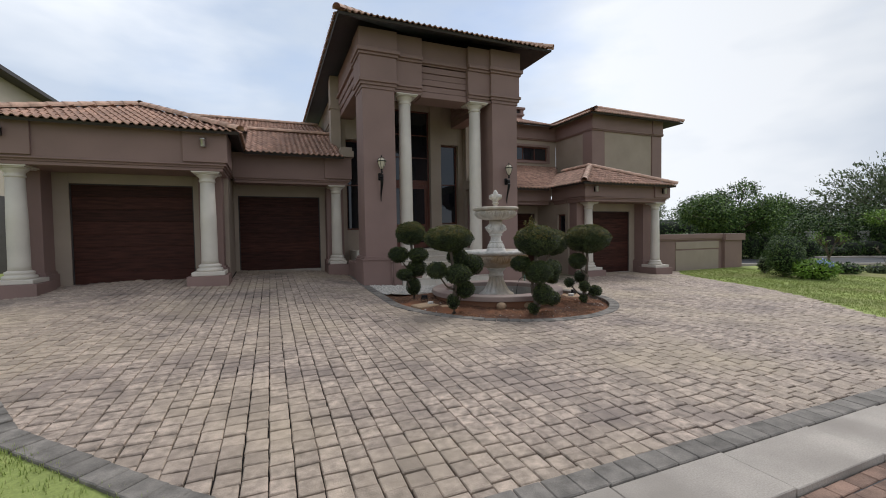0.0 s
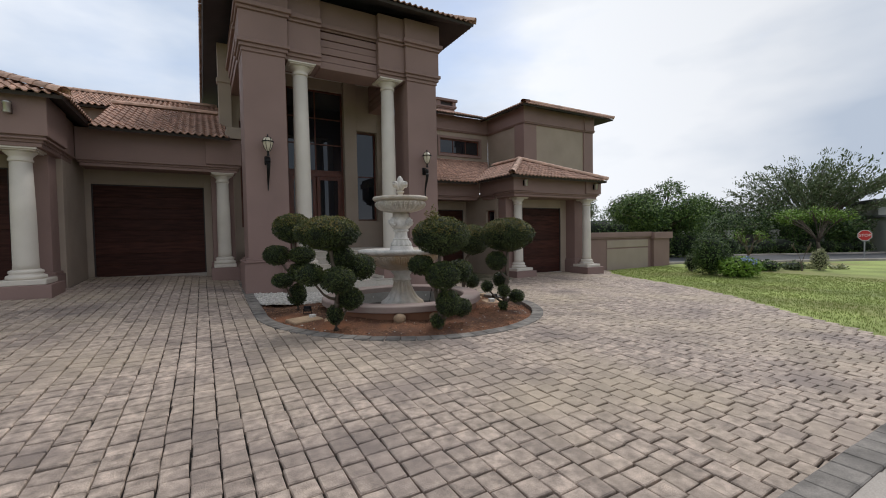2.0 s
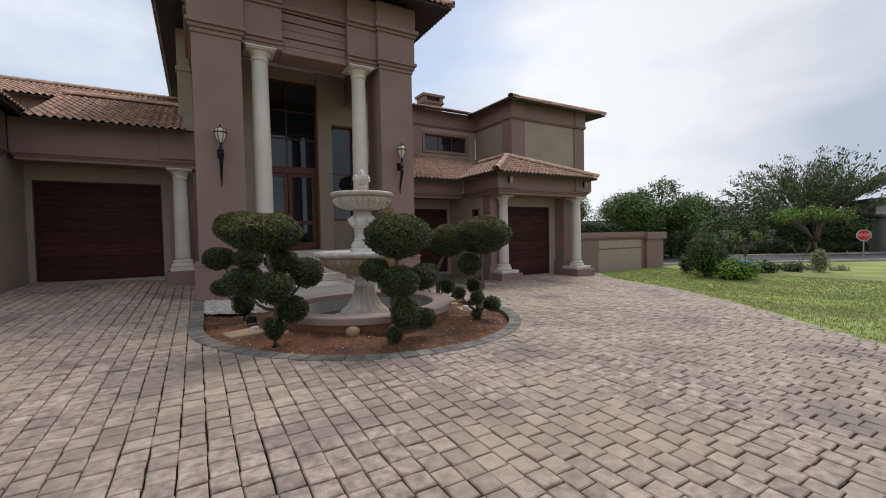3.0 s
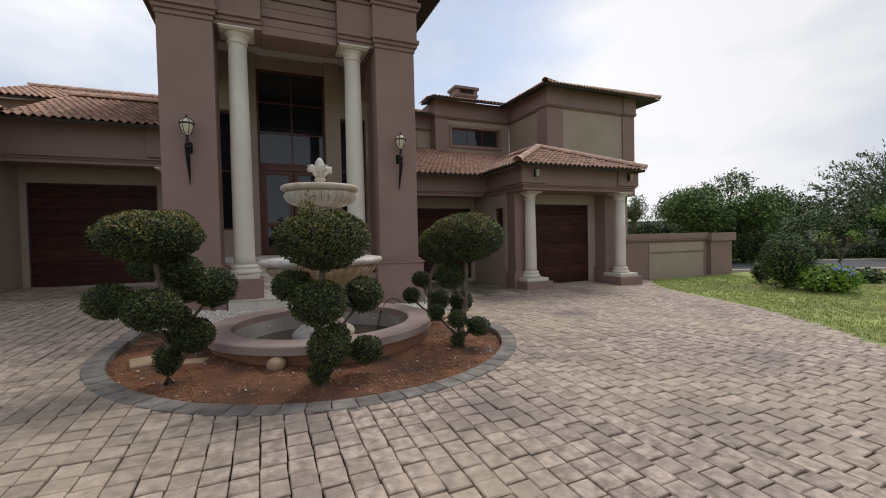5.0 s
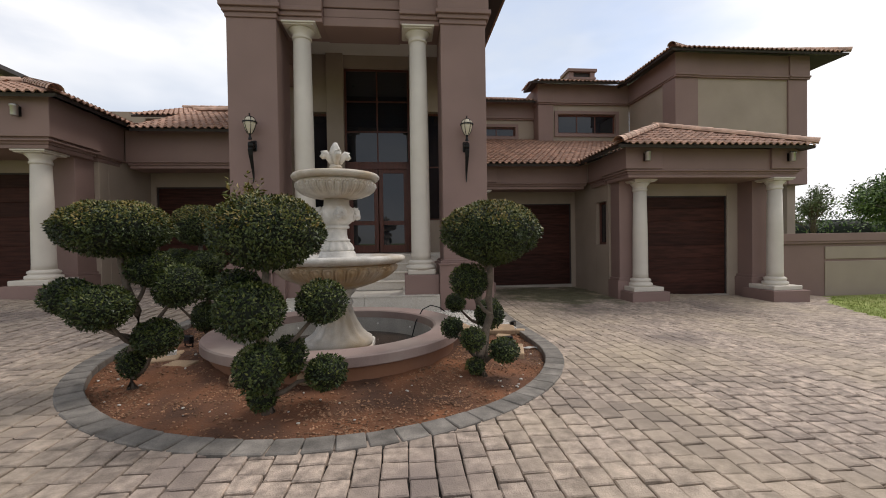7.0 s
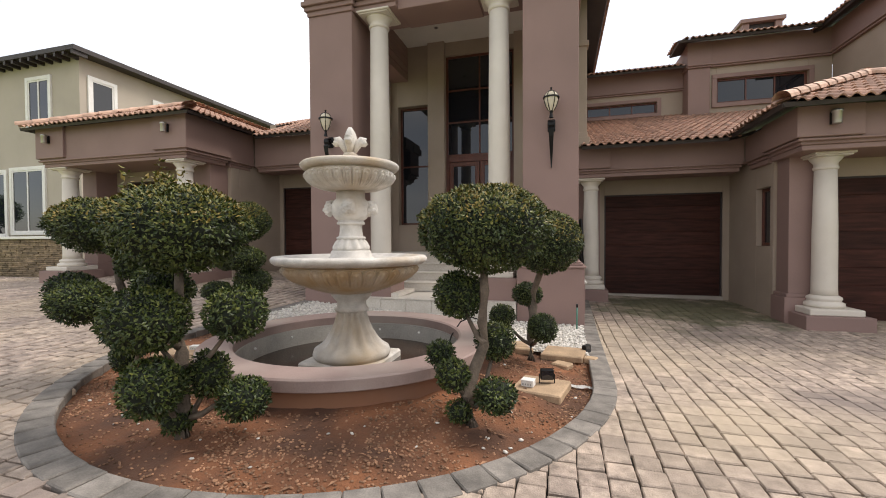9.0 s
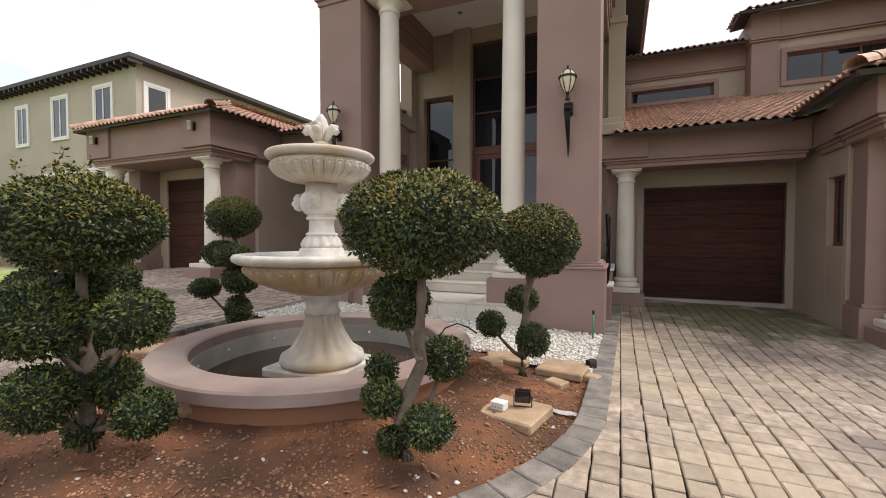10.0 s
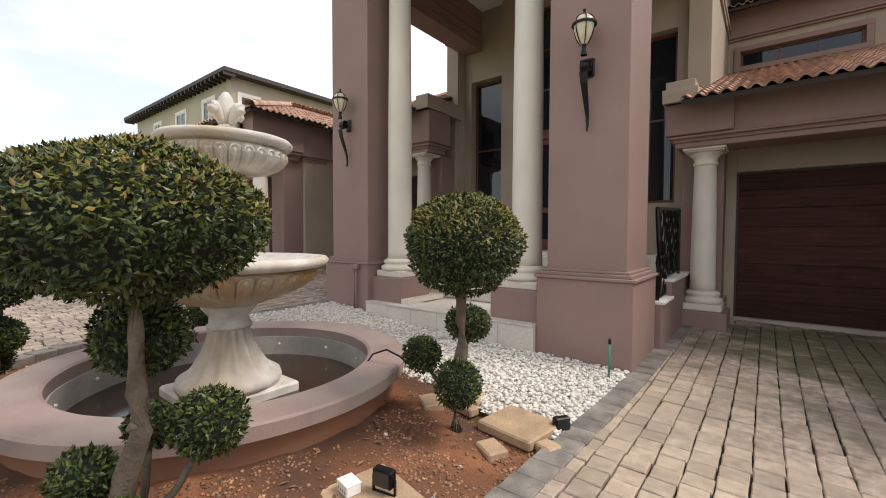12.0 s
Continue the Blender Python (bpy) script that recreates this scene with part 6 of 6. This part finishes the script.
# far hedge line that closes the view
for k in range(46):
    a = radians(-42 + 4.0 * k)
    x, y = 5 + 62 * math.cos(a), 6 + 62 * math.sin(a)
    if -30 < x < 20 and y < 40 and x < -5:
        continue
    rg2 = np.random.default_rng(100 + k)
    t = thing("far_tree", x, y, -0.4, "hazy dark green tree on the skyline", "tree", "trees on the skyline")
    part("trunk", tube(bmesh.new(), [(0, 0, -0.2), (0.1, 0, 2)], [0.25, 0.15], 6), BARK, t)
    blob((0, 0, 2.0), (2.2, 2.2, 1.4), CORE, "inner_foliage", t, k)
    leaves(rg2, (0, 0, 2.2), (3.0, 3.0, rg2.uniform(1.6, 2.6)), 1500, 0.3, "crown", LEAF_B, t, 0.4, 0.5, 0.25)

# boundary wall with piers beyond the road
fence = thing("boundary_fence", 33.8, 12.6, -0.25, "dark palisade fence between pale piers", "fence")
for k in range(6):
    part("pier", boxes((k * 3.0 - 9, k * 3.0 - 8.6, -0.2, 0.2, 0, 1.5), (k * 3.0 - 9.05, k * 3.0 - 8.55, -0.25, 0.25, 1.5, 1.6)), FARWALL, fence, bevel=0.02)
    if k < 5:
        part("panel", boxes((k * 3.0 - 8.6, k * 3.0 - 6.0, -0.04, 0.04, 0.1, 1.3)), TIMBER, fence)
fence.matrix_world = pose(34.6, 14.2, -0.25, 0, 0, -30)
for k in range(12):
    shrub(28.6 + 0.87 * k + rng.uniform(-0.2, 0.2), 16.4 - 0.5 * k, -0.25, rng.uniform(0.45, 0.8), rng.uniform(0.3, 0.6), 500, 0.1, LEAF_B, "low green bush before the boundary fence", "verge_bush", group="bushes along the boundary fence")


def far_house(x, y, turn, label):
    h = thing("far_house", x, y, -0.3, label, "house", turn=turn)
    part("wall", boxes((-4, 4, 0, 7, 0, 2.3)), FARWALL, h)
    part("upper_wall", boxes((-4, 2.0, 1.5, 7, 2.3, 3.3)), FARWALL, h)
    part("roof", boxes((-4.4, 4.4, -0.5, 7.4, 2.3, 2.45)), SLATE, h)
    part("upper_roof", boxes((-4.4, 2.4, 1.1, 7.4, 3.3, 3.5)), SLATE, h)
    part("garage_door", boxes((-1.2, 1.2, -0.04, 0, 0, 2.0)), SLATE, h)
    for a in (-3.2, 2.2):
        w = part("window", boxes((a, a + 0.9, -0.05, 0, 1.3, 1.9)), WHITE, h)
        part("pane", boxes((a + 0.06, a + 0.84, -0.06, -0.05, 1.36, 1.84)), GLASS, w)
    for a in (-3.0, -0.6):
        w = part("window", boxes((a, a + 1.2, 1.45, 1.5, 2.6, 3.1)), WHITE, h)
        part("pane", boxes((a + 0.06, a + 1.14, 1.44, 1.45, 2.66, 3.04)), GLASS, w)
    return h


far_house(40.6, 6.2, -58, "grey two-storey house beyond the road")
far_house(58, 45, -30, "grey house with a dark roof in the distance")

# stop sign
sg = thing("stop_sign", 30.9, 8.7, -0.2, "red octagonal stop sign on a grey pole", "road sign", turn=-66)
part("pole", tube(bmesh.new(), [(0, 0.02, -0.3), (0, 0.02, 1.45)], [0.03, 0.03], 10), POLE, sg)
plate = part("plate", lathe([(0.285, -0.006), (0.285, 0.006)], 8), SIGNW, sg, "white rim")
plate.matrix_local = pose(0, -0.02, 1.2, 90, 22.5, 0)
face = part("face", lathe([(0.258, -0.004), (0.258, 0.004)], 8), RED, sg, "red sign face")
face.matrix_local = pose(0, -0.03, 1.2, 90, 22.5, 0)
cu = bpy.data.curves.new("lettering", "FONT")
cu.body, cu.size, cu.align_x, cu.align_y, cu.extrude = "STOP", 0.19, "CENTER", "CENTER", 0.002
tx = new("lettering_curve", cu)
bpy.context.view_layer.update()
me = bpy.data.meshes.new_from_object(tx.evaluated_get(bpy.context.evaluated_depsgraph_get()))
bpy.data.objects.remove(tx)
me.materials.clear()
me.materials.append(SIGNW)
ob = new("lettering", me)
ob.parent = sg
ob.matrix_local = pose(0, -0.042, 1.2, 90, 0, 0)
ob["label"] = "white capital letters STOP"

# ---- pavers and edging blocks, last ----
KB_ME = part("kerb_seed", boxes((-0.098, 0.098, -0.1, 0.1, -0.09, 0.0)), KERB, None, bevel=0.008)
kerb_mesh = KB_ME.data
bpy.data.objects.remove(KB_ME)


def kerb_run(name, label, places):
    k = tagged(new(name), label, "kerb", kind="structure")
    for x, y, turn in places:
        share("edge_paver", kerb_mesh, k, pose(x, y, gz(x, y) + 0.014 + random.uniform(-0.002, 0.002), random.uniform(-0.8, 0.8), random.uniform(-0.8, 0.8), turn + random.uniform(-0.7, 0.7)))
    return k


places = []
n = 39
for i in range(n):
    a = math.pi + math.pi * (i + 0.5) / n
    places.append((BED_X + 2.54 * math.cos(a), BED_Y + 2.54 * math.sin(a), math.degrees(a) + 90))
for i in range(31):
    y = BED_Y + 0.1 + 0.204 * i
    if y < 14.0:
        places.append((BED_X - 2.54 + 0.02 * (y - BED_Y), y, 90))
        places.append((BED_X + 2.54 + 0.02 * (y - BED_Y), y, 90))
kerb_run("kerb_bed", "charcoal concrete blocks edging the flower bed", places)
places = [(0.75 + 0.201 * i, 2.04, 0) for i in range(44)]
pts = [(0.62, 2.12), (0.2, 2.4), (-0.37, 2.9), (-0.92, 3.45), (-1.62, 4.14), (-2.7, 5.94), (-4.2, 8.12)]
for (x0, y0), (x1, y1) in zip(pts, pts[1:]):
    m = max(1, round(math.hypot(x1 - x0, y1 - y0) / 0.203))
    for i in range(m):
        f = (i + 0.5) / m
        places.append((x0 + (x1 - x0) * f, y0 + (y1 - y0) * f, math.degrees(math.atan2(y1 - y0, x1 - x0))))
kerb_run("kerb_drive", "charcoal concrete blocks edging the drive", places)

def near_edge(x, y):
    """Cut pavers that run in under the edging blocks."""
    if in_bed(x, y, 2.53):
        return False
    if in_bed(x, y):
        return True
    return drive_south(x) - 0.12 < y < 16 and -9.5 < x < drive_east(y)


paving = tagged(new("pavement_drive"), "weathered brown and buff clay block paving", "paving", kind="structure")
W, L = 0.1624, 0.169


def paver(a, b):
    h = 0.007
    v = [(-a, -b, -0.05), (a, -b, -0.05), (a, b, -0.05), (-a, b, -0.05), (-a, -b, -h), (a, -b, -h), (a, b, -h), (-a, b, -h), (-a + h, -b + h, 0), (a - h, -b + h, 0), (a - h, b - h, 0), (-a + h, b - h, 0)]
    f = [(8, 9, 10, 11)] + [(i + o, (i + 1) % 4 + o, (i + 1) % 4 + 4 + o, i + 4 + o) for o in (0, 4) for i in range(4)]
    return np.array(v), f


pv, pf = paver(W / 2 - 0.0045, L / 2 - 0.0065)
rj = np.random.default_rng(17)


def worn(v):
    """The same block with its corners knocked out of true."""
    j = np.tile(rj.normal(scale=0.0028, size=(4, 2)), (3, 1))
    out = v.copy()
    out[:, :2] += j
    out[8:, 2] += rj.normal(scale=0.0015, size=4)
    return out


PAVERS = []
for k in range(8):
    me = bpy.data.meshes.new("paver")
    me.from_pydata(worn(pv).tolist(), [], pf)
    me.materials.append(PAVER)
    PAVERS.append(me)
vs, fs, base = [], [], 0
rp = random.Random(9)
single = 0
for i in range(int((16.3 + 9.64) / W) + 1):
    x = -9.64 + (i + 0.5) * W
    y = 1.7 + rp.uniform(0, L)
    while y < 15.2:
        pitch = L * rp.uniform(0.97, 1.03)
        y += pitch
        if not (on_drive(x, y) or near_edge(x, y)) or (-9.5 < x < -0.7 and y > 13.1) or (x > 10.95 and y > 13.0) or (2.3 < x < 8.0 and y > 14.2):
            continue
        z = gz(x, y) + rp.uniform(-0.004, 0.005)
        m = pose(x + rp.uniform(-0.002, 0.002), y, z, 1.2 + rp.uniform(-0.8, 0.8), rp.uniform(-0.8, 0.8), rp.uniform(-1.1, 1.1))
        if 7.9 < x < 9.8 and 5.6 < y < 9.8 and single < 300:
            share("paver", PAVERS[single % 8], paving, m)
            single += 1
        else:
            r = np.array(m.to_3x3())
            vs.append(worn(pv) @ r.T + np.array(m.translation))
            fs += [tuple(base + q for q in f) for f in pf]
            base += len(pv)
ob = raw("joined_pavers", np.concatenate(vs).tolist(), fs, PAVER_J, paving)
ob["kind"] = "stuff"
